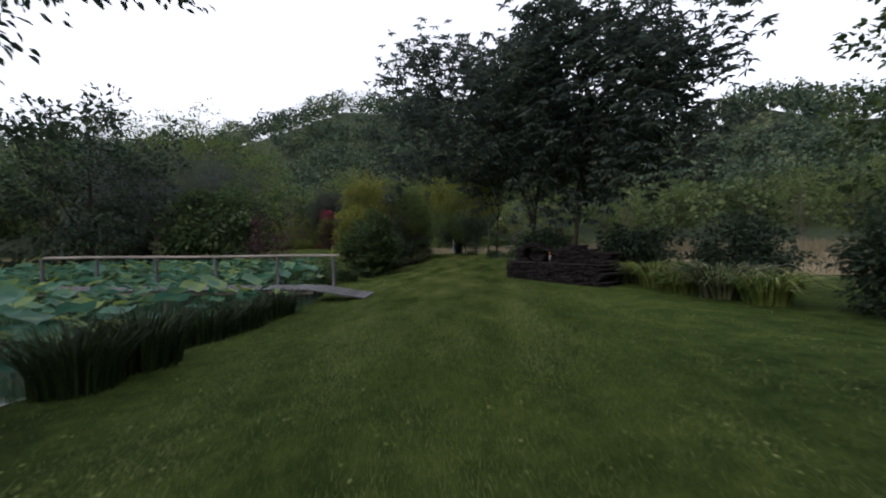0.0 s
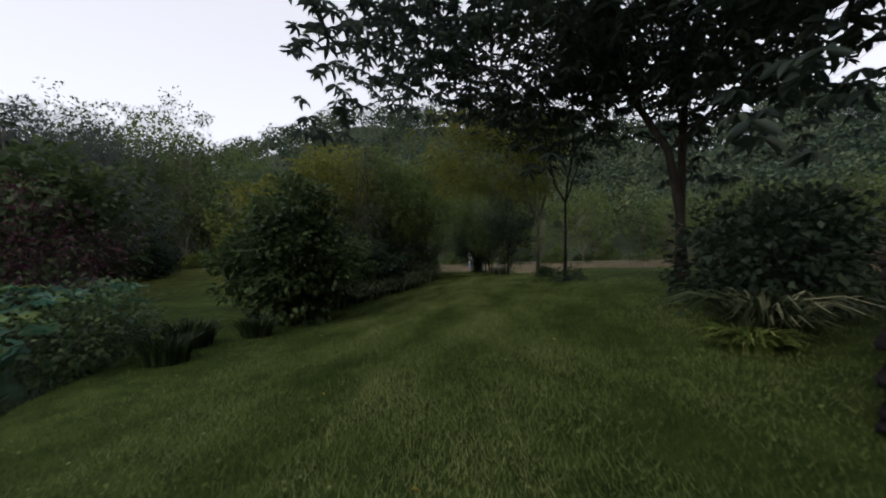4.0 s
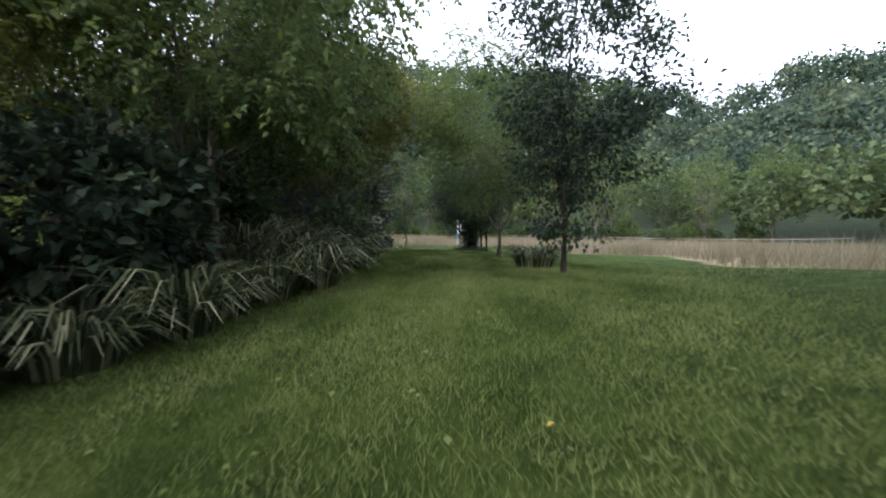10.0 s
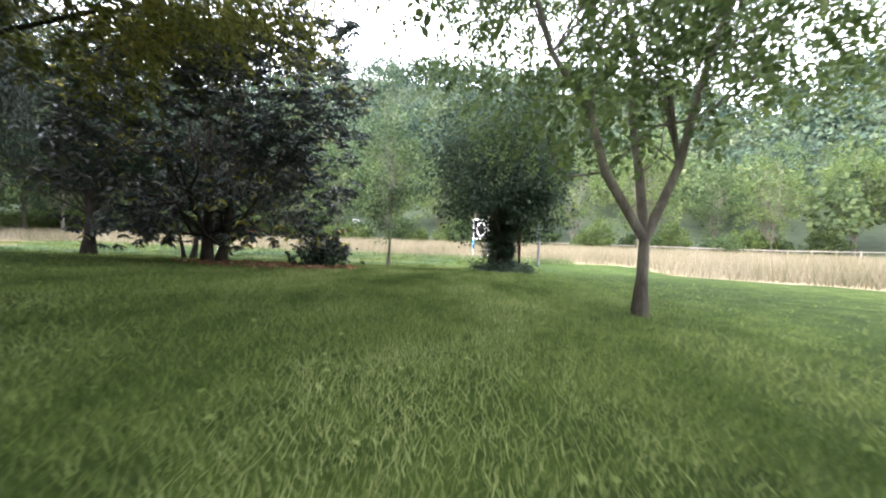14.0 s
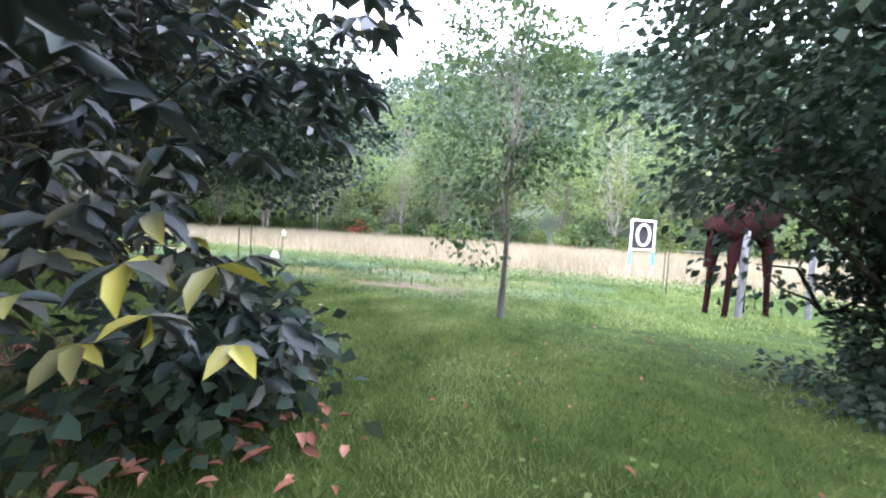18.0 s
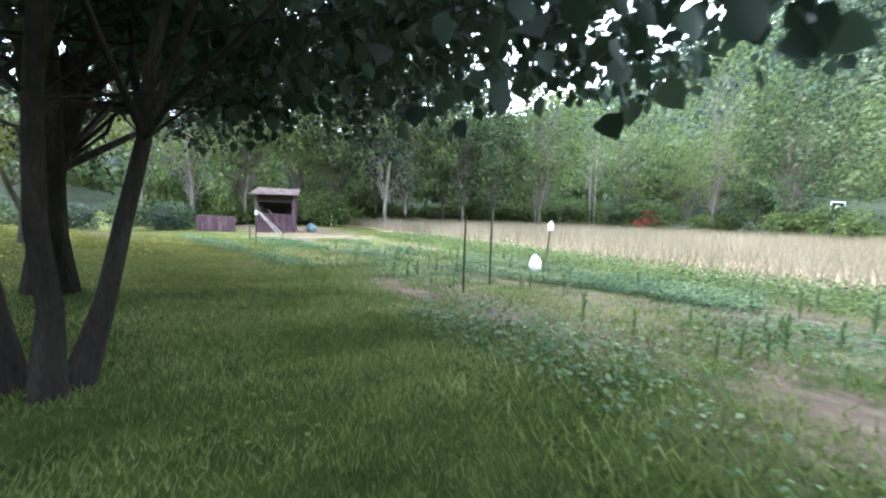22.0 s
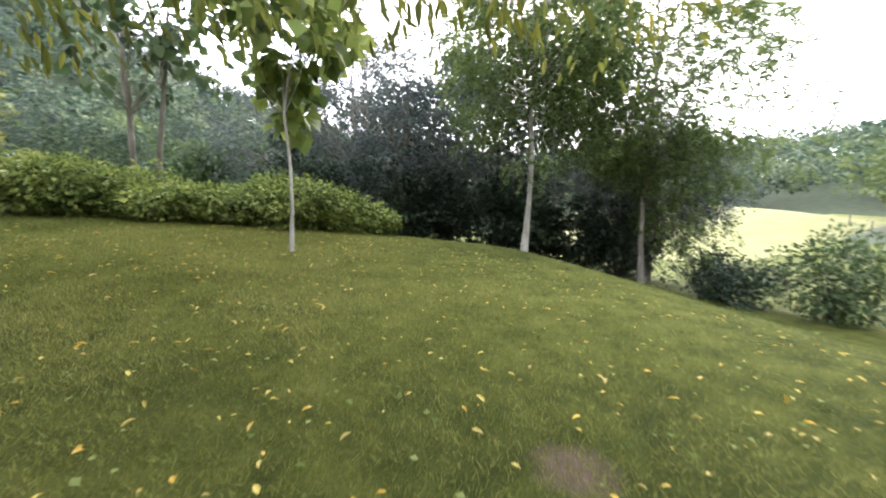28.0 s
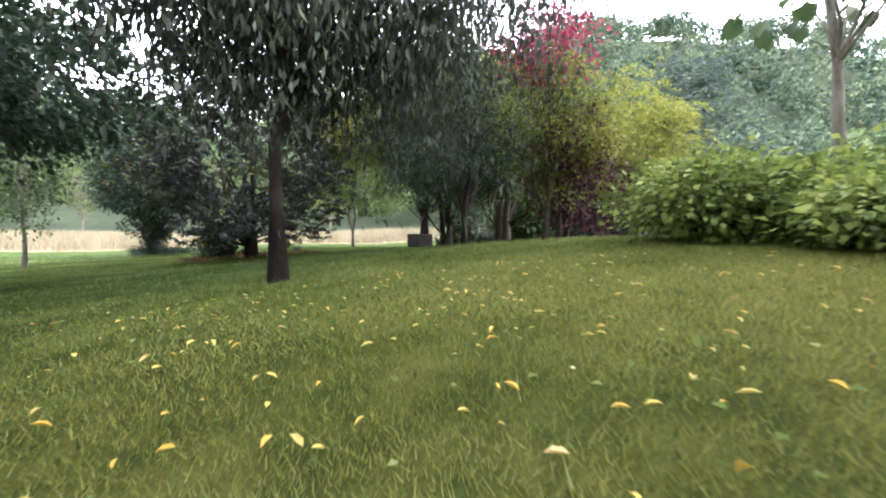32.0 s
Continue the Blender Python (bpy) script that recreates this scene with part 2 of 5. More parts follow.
M_RUST = surface("rusted_steel", [(0.2, (0.004, 0.0018, 0.002)), (0.5, (0.009, 0.003, 0.0035)), (0.85, (0.026, 0.008, 0.008))], 6, 60, 0.9, 0.4, 0.0, spec=0.06)
M_RED_WOOD = surface("faded_red_boards", [(0.2, (0.02, 0.012, 0.016)), (0.5, (0.055, 0.029, 0.038)), (0.85, (0.13, 0.085, 0.1))], 5, 40, 0.9, 0.5, stretch=(1, 1, 0.2))
M_TIN = surface("roof_tin", [(0.25, (0.018, 0.013, 0.012)), (0.55, (0.05, 0.036, 0.032)), (0.85, (0.17, 0.13, 0.115))], 3, 30, 0.85, 0.3, 0.0)
M_DARK = surface("dark_boards", [(0.2, (0.012, 0.01, 0.01)), (0.8, (0.04, 0.034, 0.03))], 5, 40, 0.9, 0.4)
M_WHITE = surface("white_paint", [(0.2, (0.62, 0.62, 0.6)), (0.7, (0.82, 0.82, 0.8))], 6, 60, 0.6, 0.1)
M_BLUE = surface("blue_tape", [(0.2, (0.05, 0.25, 0.55)), (0.8, (0.1, 0.38, 0.75))], 6, 60, 0.5, 0.1)
M_TURQ = surface("turquoise_paint", [(0.2, (0.05, 0.32, 0.38)), (0.8, (0.12, 0.5, 0.55))], 6, 60, 0.5, 0.1)
M_ORANGE = surface("orange_paint", [(0.2, (0.6, 0.12, 0.04)), (0.8, (0.8, 0.22, 0.08))], 6, 60, 0.6, 0.1)
M_YELLOW = surface("yellow_glaze", [(0.2, (0.6, 0.38, 0.05)), (0.8, (0.8, 0.55, 0.1))], 6, 60, 0.3, 0.1)
M_REDGLAZE = surface("red_glaze", [(0.2, (0.25, 0.03, 0.02)), (0.8, (0.42, 0.07, 0.05))], 6, 60, 0.3, 0.1)
M_GLAZE = surface("grey_glaze", [(0.2, (0.3, 0.29, 0.32)), (0.8, (0.5, 0.48, 0.5))], 6, 60, 0.3, 0.1)
M_TPOST = surface("green_steel_post", [(0.2, (0.02, 0.035, 0.02)), (0.6, (0.05, 0.07, 0.04)), (0.9, (0.12, 0.06, 0.04))], 8, 60, 0.7, 0.3, 0.3)
M_BLACKNET = surface("black_sheet", [(0.2, (0.012, 0.012, 0.013)), (0.8, (0.03, 0.03, 0.032))], 8, 70, 0.8, 0.2)


# ---- the lie of the land ----
def ease(a, b, v):
    t = np.clip((np.asarray(v, float) - a) / (b - a), 0, 1)
    return t * t * (3 - 2 * t)


HILL_YAW = np.radians([-180, -143, -130, -90, -62, -53, -46, -36, -18, 0, 15, 22, 32, 45, 70, 90, 115, 128, 150, 180])
HILL_TOP = np.array([38, 94, 100, 45, 42, 46, 60, 50, 72, 82, 78, 66, 54, 36, 26, 26, 32, 32, 26, 38], float)
POND = (-11.7, 11.0, 8.0, 13.0)


def pond_depth(x, y):
    """1 inside the pond, 0 on dry land."""
    r = np.sqrt(((x - POND[0]) / POND[2]) ** 2 + ((y - POND[1]) / POND[3]) ** 2)
    return 1 - ease(0.86, 1.02, r)


def height(x, y):
    x, y = np.asarray(x, float), np.asarray(y, float)
    near = 0.15 + 0.12 * (np.clip(x, -3, 0) + np.clip(x, 0, 5) * ease(12, 20, y)) * (1 - ease(27, 37, y)) - 0.5 * ease(40, 52, y) 
    # the low round hump of the west lawn, and the bank that falls away beyond it
    near = near + 0.8 * np.exp(-((x + 12.5) / np.where(x < -12.5, 11, 8.5)) ** 2 - ((y - 36.0) / np.where(y > 36, 4.8, 7.0)) ** 2)
    near = near - 0.7 * ease(21, 25, -x) * (1 - ease(40, 52, y))
    near = near - 0.75 * pond_depth(x, y)
    d = np.hypot(x + 8, y - 35)
    yaw = np.arctan2(-(x + 8), y - 35)
    top = np.interp(yaw, HILL_YAW, HILL_TOP)
    far = top * ease(62, 215, d) ** 1.25
    # the mown pasture that climbs in the west
    past = 7.5 * ease(34, 95, d) * np.exp(-((yaw - radians(122)) / 0.42) ** 2)
    rough = 3.0 * np.sin(x * 0.043 + 1.3) * np.sin(y * 0.051) * ease(80, 180, d)
    return near + np.maximum(far, past) + rough


def hz(x, y):
    return float(height(x, y))


# ---- mesh helpers ----
def fast_mesh(name, V, F, smooth=False):
    """A mesh from arrays: all faces of F have the same number of corners."""
    V, F = np.asarray(V, np.float32), np.asarray(F, np.int32)
    me = bpy.data.meshes.new(name)
    n, k = F.shape
    me.vertices.add(len(V))
    me.vertices.foreach_set("co", V.ravel())
    me.loops.add(n * k)
    me.loops.foreach_set("vertex_index", F.ravel())
    me.polygons.add(n)
    me.polygons.foreach_set("loop_start", np.arange(0, n * k, k, dtype=np.int32))
    me.polygons.foreach_set("loop_total", np.full(n, k, np.int32))
    if smooth:
        me.polygons.foreach_set("use_smooth", np.ones(n, bool))
    me.update(calc_edges=True)
    me.validate()
    return me


def part(name, me, material, parent=None, label=""):
    if isinstance(me, bmesh.types.BMesh):
        bm, me = me, bpy.data.meshes.new(name)
        bm.to_mesh(me)
        bm.free()
    if not me.materials:
        me.materials.append(material)
    ob = new(name, me)
    ob.parent = parent
    return tagged(ob, label) if label else ob


def thing(name, x, y, z, label, category, group="", turn=0.0):
    ob = new(name)
    ob.empty_display_size = 0.2
    ob.matrix_basis = pose(x, y, z, 0, 0, turn)
    return tagged(ob, label, category, group)


class Build:
    """Gathers quads."""

    def __init__(self):
        self.V, self.F, self.n = [], [], 0

    def add(self, V, F):
        self.V.append(np.asarray(V, float))
        self.F.append(np.asarray(F, int) + self.n)
        self.n += len(V)

    def mesh(self, name, smooth=True):
        return fast_mesh(name, np.concatenate(self.V), np.concatenate(self.F), smooth)


def tube(b, pts, radii, sides=7):
    """A tapered tube along points, closed at its tip."""
    pts = np.asarray(pts, float)
    n = len(pts)
    d = np.gradient(pts, axis=0)
    d /= np.linalg.norm(d, axis=1, keepdims=True) + 1e-9
    ref = np.where(np.abs(d[:, 2:3]) > 0.9, np.array([[1.0, 0, 0]]), np.array([[0, 0, 1.0]]))
    u = np.cross(d, ref)
    u /= np.linalg.norm(u, axis=1, keepdims=True) + 1e-9
    for i in range(1, n):
        if u[i] @ u[i - 1] < 0:
            u[i] = -u[i]
    w = np.cross(d, u)
    a = np.linspace(0, 2 * math.pi, sides, endpoint=False)
    ring = np.cos(a)[None, :, None] * u[:, None] + np.sin(a)[None, :, None] * w[:, None]
    V = (pts[:, None] + ring * np.asarray(radii, float)[:, None, None]).reshape(-1, 3)
    i, j = np.meshgrid(np.arange(n - 1), np.arange(sides), indexing="ij")
    k = (j + 1) % sides
    F = np.stack([i * sides + j, i * sides + k, (i + 1) * sides + k, (i + 1) * sides + j], -1).reshape(-1, 4)
    b.add(V, F)


def box(b, size, m=None, jitter=0.0, rng=None):
    """A box centred at the origin of m."""
    s = np.array(size) / 2
    V = np.array([[x, y, z] for x in (-1, 1) for y in (-1, 1) for z in (-1, 1)]) * s
    if jitter:
        V = V + rng.uniform(-jitter, jitter, V.shape)
    if m is not None:
        V = V @ np.array(m.to_3x3()).T + np.array(m.translation)
    b.add(V, [[0, 1, 3, 2], [4, 6, 7, 5], [0, 4, 5, 1], [2, 3, 7, 6], [0, 2, 6, 4], [1, 5, 7, 3]])


def boxed(size, bevel=0.01, m=None):
    bm = bmesh.new()
    bmesh.ops.create_cube(bm, size=1)
    bmesh.ops.scale(bm, vec=size, verts=bm.verts)
    if bevel:
        bmesh.ops.bevel(bm, geom=bm.edges[:], offset=bevel, segments=1, affect="EDGES")
    if m is not None:
        bmesh.ops.transform(bm, matrix=m, verts=bm.verts)
    return bm


def unit(v):
    return v / (np.linalg.norm(v, axis=-1, keepdims=True) + 1e-9)


def leaf_quads(base, way, size, width, rng, fold=0.22, up=0.6, fine=False):
    """One leaf at each base, pointing along way: four corners, or six with a folded midrib."""
    n = len(base)
    size = np.asarray(size, float) * np.ones(n)
    way = unit(way)
    nor = rng.normal(size=(n, 3))
    nor[:, 2] += up * 3
    side = unit(np.cross(way, nor))
    nn = np.cross(side, way)
    L = size[:, None]
    if fine:
        lo, hi = base + way * L * 0.3 + nn * L * fold * 0.4, base + way * L * 0.68 + nn * L * fold * 0.3
        V = np.stack([base, base + way * L - nn * L * fold * 0.6, lo + side * L * width, hi + side * L * width * 0.8, lo - side * L * width, hi - side * L * width * 0.8], 1)
        q = np.array([[0, 2, 3, 1], [0, 1, 5, 4]])
        return V.reshape(-1, 3), (np.arange(n)[:, None, None] * 6 + q[None]).reshape(-1, 4)
    mid = base + way * L * 0.48
    V = np.stack([base, mid + side * L * width + nn * L * fold * 0.5, base + way * L - nn * L * 0.08, mid - side * L * width + nn * L * fold * 0.5], 1)
    return V.reshape(-1, 3), np.arange(4 * n).reshape(n, 4)


def compound(base, way, length, count, leaflet, width, rng, hang=0.35):
    """Feathered leaves: leaflets in pairs along a stalk."""
    n = len(base)
    way = unit(way)
    t = np.linspace(0.15, 1.0, count)
    P = base[:, None] + way[:, None] * (length * t)[None, :, None]
    P[:, :, 2] -= hang * length * (t ** 2)[None]
    s = unit(np.cross(way, rng.normal(size=(n, 3)) * 0.5 + np.array([0, 0, 1.0])))
    sign = np.where(np.arange(count) % 2 == 0, 1, -1)
    D = s[:, None] * sign[None, :, None] + way[:, None] * 0.55
    D = D + rng.normal(size=D.shape) * 0.18
    D[:, :, 2] -= 0.25
    return leaf_quads(P.reshape(-1, 3), D.reshape(-1, 3), leaflet * rng.uniform(0.75, 1.2, n * count), width, rng)


def crown_points(rng, crown, nclus, shell=0.5):
    """Cluster centres in an uneven egg-shaped crown (centre x, y, z, radii)."""
    cx, cy, cz, rx, ry, rz = crown
    d = unit(rng.normal(size=(nclus, 3)))
    r = rng.uniform(shell, 1.0, nclus) ** 0.7
    lump = 1 + 0.18 * np.sin(d[:, 0] * 5 + rng.uniform(0, 6)) + 0.14 * np.sin(d[:, 1] * 6 + d[:, 2] * 4 + rng.uniform(0, 6))
    return np.array([cx, cy, cz]) + d * (r * lump)[:, None] * np.array([rx, ry, rz])


def bend(a, b, rng, n=6, wob=0.06, rise=0.0):
    """A crooked way from a to b."""
    t = np.linspace(0, 1, n)[:, None]
    a, b = np.asarray(a, float), np.asarray(b, float)
    L = np.linalg.norm(b - a)
    P = a + (b - a) * t
    P[1:-1] += rng.normal(size=(n - 2, 3)) * wob * L
    P[:, 2:3] += rise * L * np.sin(math.pi * t)
    return P


def tree(name, x, y, label, crown, nclus, per, leaf, mat_leaf, mat_bark, r0, stems=((0, 0, 0.6),), seed=1, style="leaf", spread=0.5,
         width=0.3, limbs=26, shell=0.45, category="tree", group="", hang=0.35, sides=7, count=9, fork=0.45, z=None, droop=0.4, low=0.0):
    """A tree: crooked trunk or trunks, limbs that reach the leaf clusters, and a crown of single leaves.
    crown: centre and radii from the foot; stems: (top x, top y, part of the crown's height) for each trunk."""
    rng = np.random.default_rng(seed)
    r0 = r0 * 0.62
    root = thing(name, x, y, (hz(x, y) if z is None else z) - 0.03, label, category, group)
    C = crown_points(rng, crown, nclus, shell)
    b = Build()
    tops = []
    for k, (sx, sy, part_h) in enumerate(stems):
        foot = np.array([0.0, 0, 0]) if len(stems) == 1 else 2.3 * r0 * np.array([sx, sy, 0]) / (math.hypot(sx, sy) + 0.01)
        top = np.array([sx, sy, crown[2] + crown[5] * (2 * part_h - 1)])
        if low and len(stems) > 1:
            knee = np.array([0.03 * low, 0.03 * low, low])
            limb = bend(knee, top, rng, 7, 0.015)
            limb += unit((top - knee)[None] * [1, 1, 0]) * (0.05 * (top[2] - low) * np.sin(math.pi * np.linspace(0, 1, 7)))[:, None]
            P = np.vstack([bend((0, 0, 0), knee, rng, 3, 0.0), limb[1:]])
        else:
            P = bend(foot, top, rng, 9, 0.006)
        rr = r0 * (1 - 0.82 * np.linspace(0, 1, 9) ** 0.9)
        rr[0] *= 1.45
        P = np.vstack([P[:1] - [0, 0, 0.15], P])
        tube(b, P, np.concatenate([[rr[0] * 1.15], rr]), sides + 2)
        tops.append(P)
    pick = C[rng.permutation(len(C))[:limbs]]
    for c in pick:
        P = tops[rng.integers(len(tops))]
        f = rng.uniform(fork, 0.95)
        s = P[min(len(P) - 1, max(2, int(f * (len(P) - 1))))]
        if c[2] < s[2] - 0.3 and style != "weep":
            s = P[max(2, int(fork * (len(P) - 1)))]
        r = r0 * (1 - 0.75 * f) * rng.uniform(0.3, 0.55)
        Q = bend(s, c, rng, 6, 0.05, 0.06)
        tube(b, Q, r * (1 - 0.85 * np.linspace(0, 1, 6)), 5)
        for _ in range(2):
            q = Q[rng.integers(2, 5)]
            e = C[np.argmin(np.linalg.norm(C - (q + rng.normal(size=3) * spread * 1.5), axis=1))]
            tube(b, bend(q, e, rng, 4, 0.06), r * 0.4 * np.array([1, 0.7, 0.45, 0.15]), 4)
    part("trunk", b.mesh("trunk"), mat_bark, root)
    n = nclus * per
    ci = np.repeat(np.arange(nclus), per)
    puff = spread * np.array([1.15, 1.15, 0.8]) * rng.uniform(0.7, 1.35, nclus)[ci][:, None]
    off = unit(rng.normal(size=(n, 3))) * (rng.uniform(0.25, 1.0, n) ** 0.45)[:, None] * puff
    base = C[ci] + off
    out = unit(C[ci] - np.array([crown[0], crown[1], crown[2] - crown[5] * 0.3]))
    way = out * 0.6 + unit(off) * 0.7 + rng.normal(size=(n, 3)) * 0.45
    way[:, 2] -= droop
    if style == "compound":
        V, F = compound(base, way, leaf, count, leaf * 0.34, width, rng, hang)
    elif style == "weep":
        base[:, 2] -= np.abs(rng.normal(size=n)) * spread * 1.7
        way = rng.normal(size=(n, 3)) * 0.35
        way[:, 2] -= 1.2
        V, F = leaf_quads(base, way, leaf * rng.uniform(0.7, 1.3, n), width, rng)
    elif style == "whorl":
        k = n // 6
        st, out = base[::6][:k], out[::6][:k]
        V, F = [], []
        a0 = rng.uniform(0, 6.28, k)
        bs, ws = [], []
        for j in range(6):
            a = a0 + j * 1.047
            d = np.stack([np.cos(a), np.sin(a), -0.35 + 0.5 * rng.normal(size=k) * 0.5], 1) + out[:k] * 0.35
            bs.append(st)
            ws.append(d)
        V, F = leaf_quads(np.concatenate(bs), np.concatenate(ws), leaf * rng.uniform(0.75, 1.2, 6 * k), width, rng, fine=leaf > 0.13)
    else:
        V, F = leaf_quads(base, way, leaf * rng.uniform(0.65, 1.25, n), width, rng, fine=0.11 <= leaf < 0.26)
    V[:, 2] = np.maximum(V[:, 2], 0.02)
    part("crown", fast_mesh("crown", V, F), mat_leaf, root)
    return root


def blades(rng, base, height_each, lean, width, seg=3, droop=0.5):
    """Long arching blades, each a strip of quads that narrows to its tip."""
    n = len(base)
    a = rng.uniform(0, 2 * math.pi, n)
    out = np.stack([np.cos(a), np.sin(a), np.zeros(n)], 1) if np.ndim(lean) < 2 else lean
    amt = np.ones(n) * (lean if np.ndim(lean) == 0 else 1.0)
    side = np.stack([-out[:, 1], out[:, 0], np.zeros(n)], 1)
    side = unit(side + rng.normal(size=side.shape) * 0.2)
    rows = []
    for t in np.linspace(0, 1, seg + 1):
        up = height_each * (t - droop * t ** 2.6)
        p = base + out * (amt * height_each * t ** 1.6)[:, None]
        p[:, 2] += up
        w = width * (1 - 0.92 * t ** 1.5)
        rows.append(p - side * w)
        rows.append(p + side * w)
    V = np.stack(rows, 1).reshape(-1, 3)
    k = 2 * (seg + 1)
    q = np.array([[2 * s, 2 * s + 1, 2 * s + 3, 2 * s + 2] for s in range(seg)])
    F = (np.arange(n)[:, None, None] * k + q[None]).reshape(-1, 4)
    return V, F


def grass_clump(name, x, y, label, n, h, r, mat, seed, lean=0.45, width=0.009, droop=0.55, category="grass clump", group="long grass tufts"):
    rng = np.random.default_rng(seed)
    root = thing(name, x, y, hz(x, y) - 0.02, label, category, group)
    a, q = rng.uniform(0, 6.28, n), r * np.sqrt(rng.uniform(0, 1, n)) * 0.55
    base = np.stack([q * np.cos(a), q * np.sin(a), np.zeros(n)], 1)
    out = np.stack([np.cos(a), np.sin(a), np.zeros(n)], 1) * (lean * rng.uniform(0.3, 1.4, n))[:, None]
    V, F = blades(rng, base, h * rng.uniform(0.55, 1.1, n), out, width, 4, droop)
    tagged(part("leaf_tuft", fast_mesh("leaf_tuft", V, F), mat, root), kind="stuff")
    return root

# ---- the ground: one sheet to the horizon ----
def lawn_material():
    m, nt, out = node_mat("lawn")
    p = nt.nodes.new("ShaderNodeBsdfPrincipled")
    p.inputs["Roughness"].default_value = 0.95
    p.inputs["Specular IOR Level"].default_value = 0.1
    big, mid, fine = noise_tex(nt, 0.35, 4), noise_tex(nt, 3.5, 5), noise_tex(nt, 85, 6, 0.8)
    a = nt.nodes.new("ShaderNodeMath")
    a.operation = "MULTIPLY_ADD"
    nt.links.new(big.outputs[0], a.inputs[0])
    a.inputs[1].default_value = 0.7
    nt.links.new(mid.outputs[0], a.inputs[2])
    b = nt.nodes.new("ShaderNodeMath")
    b.operation = "MULTIPLY_ADD"
    nt.links.new(fine.outputs[0], b.inputs[0])
    b.inputs[1].default_value = 1.1
    nt.links.new(a.outputs[0], b.inputs[2])
    r = ramp(nt, [(0.0, (0.01, 0.02, 0.005)), (0.35, (0.03, 0.053, 0.011)), (0.62, (0.07, 0.105, 0.022)), (1.0, (0.15, 0.175, 0.05))])
    mr = nt.nodes.new("ShaderNodeMapRange")
    mr.inputs[1].default_value, mr.inputs[2].default_value = 0.9, 1.9
    nt.links.new(b.outputs[0], mr.inputs[0])
    nt.links.new(mr.outputs[0], r.inputs[0])
    dry = ramp(nt, [(0.0, (0.016, 0.022, 0.005)), (0.35, (0.045, 0.058, 0.013)), (0.62, (0.105, 0.118, 0.027)), (1.0, (0.2, 0.19, 0.06))])
    nt.links.new(mr.outputs[0], dry.inputs[0])
    tc = nt.nodes.new("ShaderNodeTexCoord")
    sep = nt.nodes.new("ShaderNodeSeparateXYZ")
    nt.links.new(tc.outputs["Object"], sep.inputs[0])
    west = nt.nodes.new("ShaderNodeMapRange")
    west.inputs[1].default_value, west.inputs[2].default_value = -9.5, -14.5
    nt.links.new(sep.outputs[0], west.inputs[0])
    mix = nt.nodes.new("ShaderNodeMix")
    mix.data_type = "RGBA"
    nt.links.new(west.outputs[0], mix.inputs[0])
    nt.links.new(r.outputs[0], mix.inputs[6])
    nt.links.new(dry.outputs[0], mix.inputs[7])
    colour = mix.outputs[2]
    soil = ramp(nt, [(0.0, (0.07, 0.05, 0.035)), (0.6, (0.2, 0.15, 0.11)), (1.0, (0.32, 0.26, 0.2))])
    nt.links.new(mr.outputs[0], soil.inputs[0])
    edge = noise_tex(nt, 2.2, 6, 0.7)
    for px, py, rad in ((-18.8, 44.75, 0.7), (-20.0, 44.3, 0.55), (-18.4, 45.2, 0.4), (-18.2, 43.55, 0.2), (-13.5, 47.5, 0.6), (-12.4, 47.9, 0.4), (-10.5, 49.2, 0.6), (-18.2, 45.5, 0.4), (-8.9, 49.6, 0.6), (-21.5, 44.2, 0.45), (-3.4, 42.0, 0.85), (-4.6, 43.0, 0.8)):
        d = nt.nodes.new("ShaderNodeVectorMath")
        d.operation = "DISTANCE"
        flat = nt.nodes.new("ShaderNodeCombineXYZ")
        nt.links.new(sep.outputs[0], flat.inputs[0])
        nt.links.new(sep.outputs[1], flat.inputs[1])
        nt.links.new(flat.outputs[0], d.inputs[0])
        d.inputs[1].default_value = (px, py, 0)
        wob = nt.nodes.new("ShaderNodeMath")
        wob.operation = "MULTIPLY_ADD"
        nt.links.new(edge.outputs[0], wob.inputs[0])
        wob.inputs[1].default_value = 1.6 * rad
        nt.links.new(d.outputs["Value"], wob.inputs[2])
        m1 = nt.nodes.new("ShaderNodeMapRange")
        m1.inputs[1].default_value, m1.inputs[2].default_value = 1.75 * rad, 1.15 * rad
        nt.links.new(wob.outputs[0], m1.inputs[0])
        mx = nt.nodes.new("ShaderNodeMix")
        mx.data_type = "RGBA"
        nt.links.new(m1.outputs[0], mx.inputs[0])
        nt.links.new(colour, mx.inputs[6])
        nt.links.new(soil.outputs[0], mx.inputs[7])
        colour = mx.outputs[2]
    # bare patches all over the vegetable garden
    bare = noise_tex(nt, 1.1, 6, 0.75)
    keep = None
    for sock, lo, hi in ((sep.outputs[1], 48.4, 49.6), (sep.outputs[1], 55.5, 53.5), (sep.outputs[0], -1.0, -5.0), (bare.outputs[0], 0.38, 0.54)):
        m1 = nt.nodes.new("ShaderNodeMapRange")
        m1.inputs[1].default_value, m1.inputs[2].default_value = lo, hi
        nt.links.new(sock, m1.inputs[0])
        if keep is None:
            keep = m1.outputs[0]
        else:
            mu = nt.nodes.new("ShaderNodeMath")
            mu.operation = "MULTIPLY"
            nt.links.new(keep, mu.inputs[0])
            nt.links.new(m1.outputs[0], mu.inputs[1])
            keep = mu.outputs[0]
    mx = nt.nodes.new("ShaderNodeMix")
    mx.data_type = "RGBA"
    nt.links.new(keep, mx.inputs[0])
    nt.links.new(colour, mx.inputs[6])
    nt.links.new(soil.outputs[0], mx.inputs[7])
    nt.links.new(mx.outputs[2], p.inputs["Base Color"])
    bp = nt.nodes.new("ShaderNodeBump")
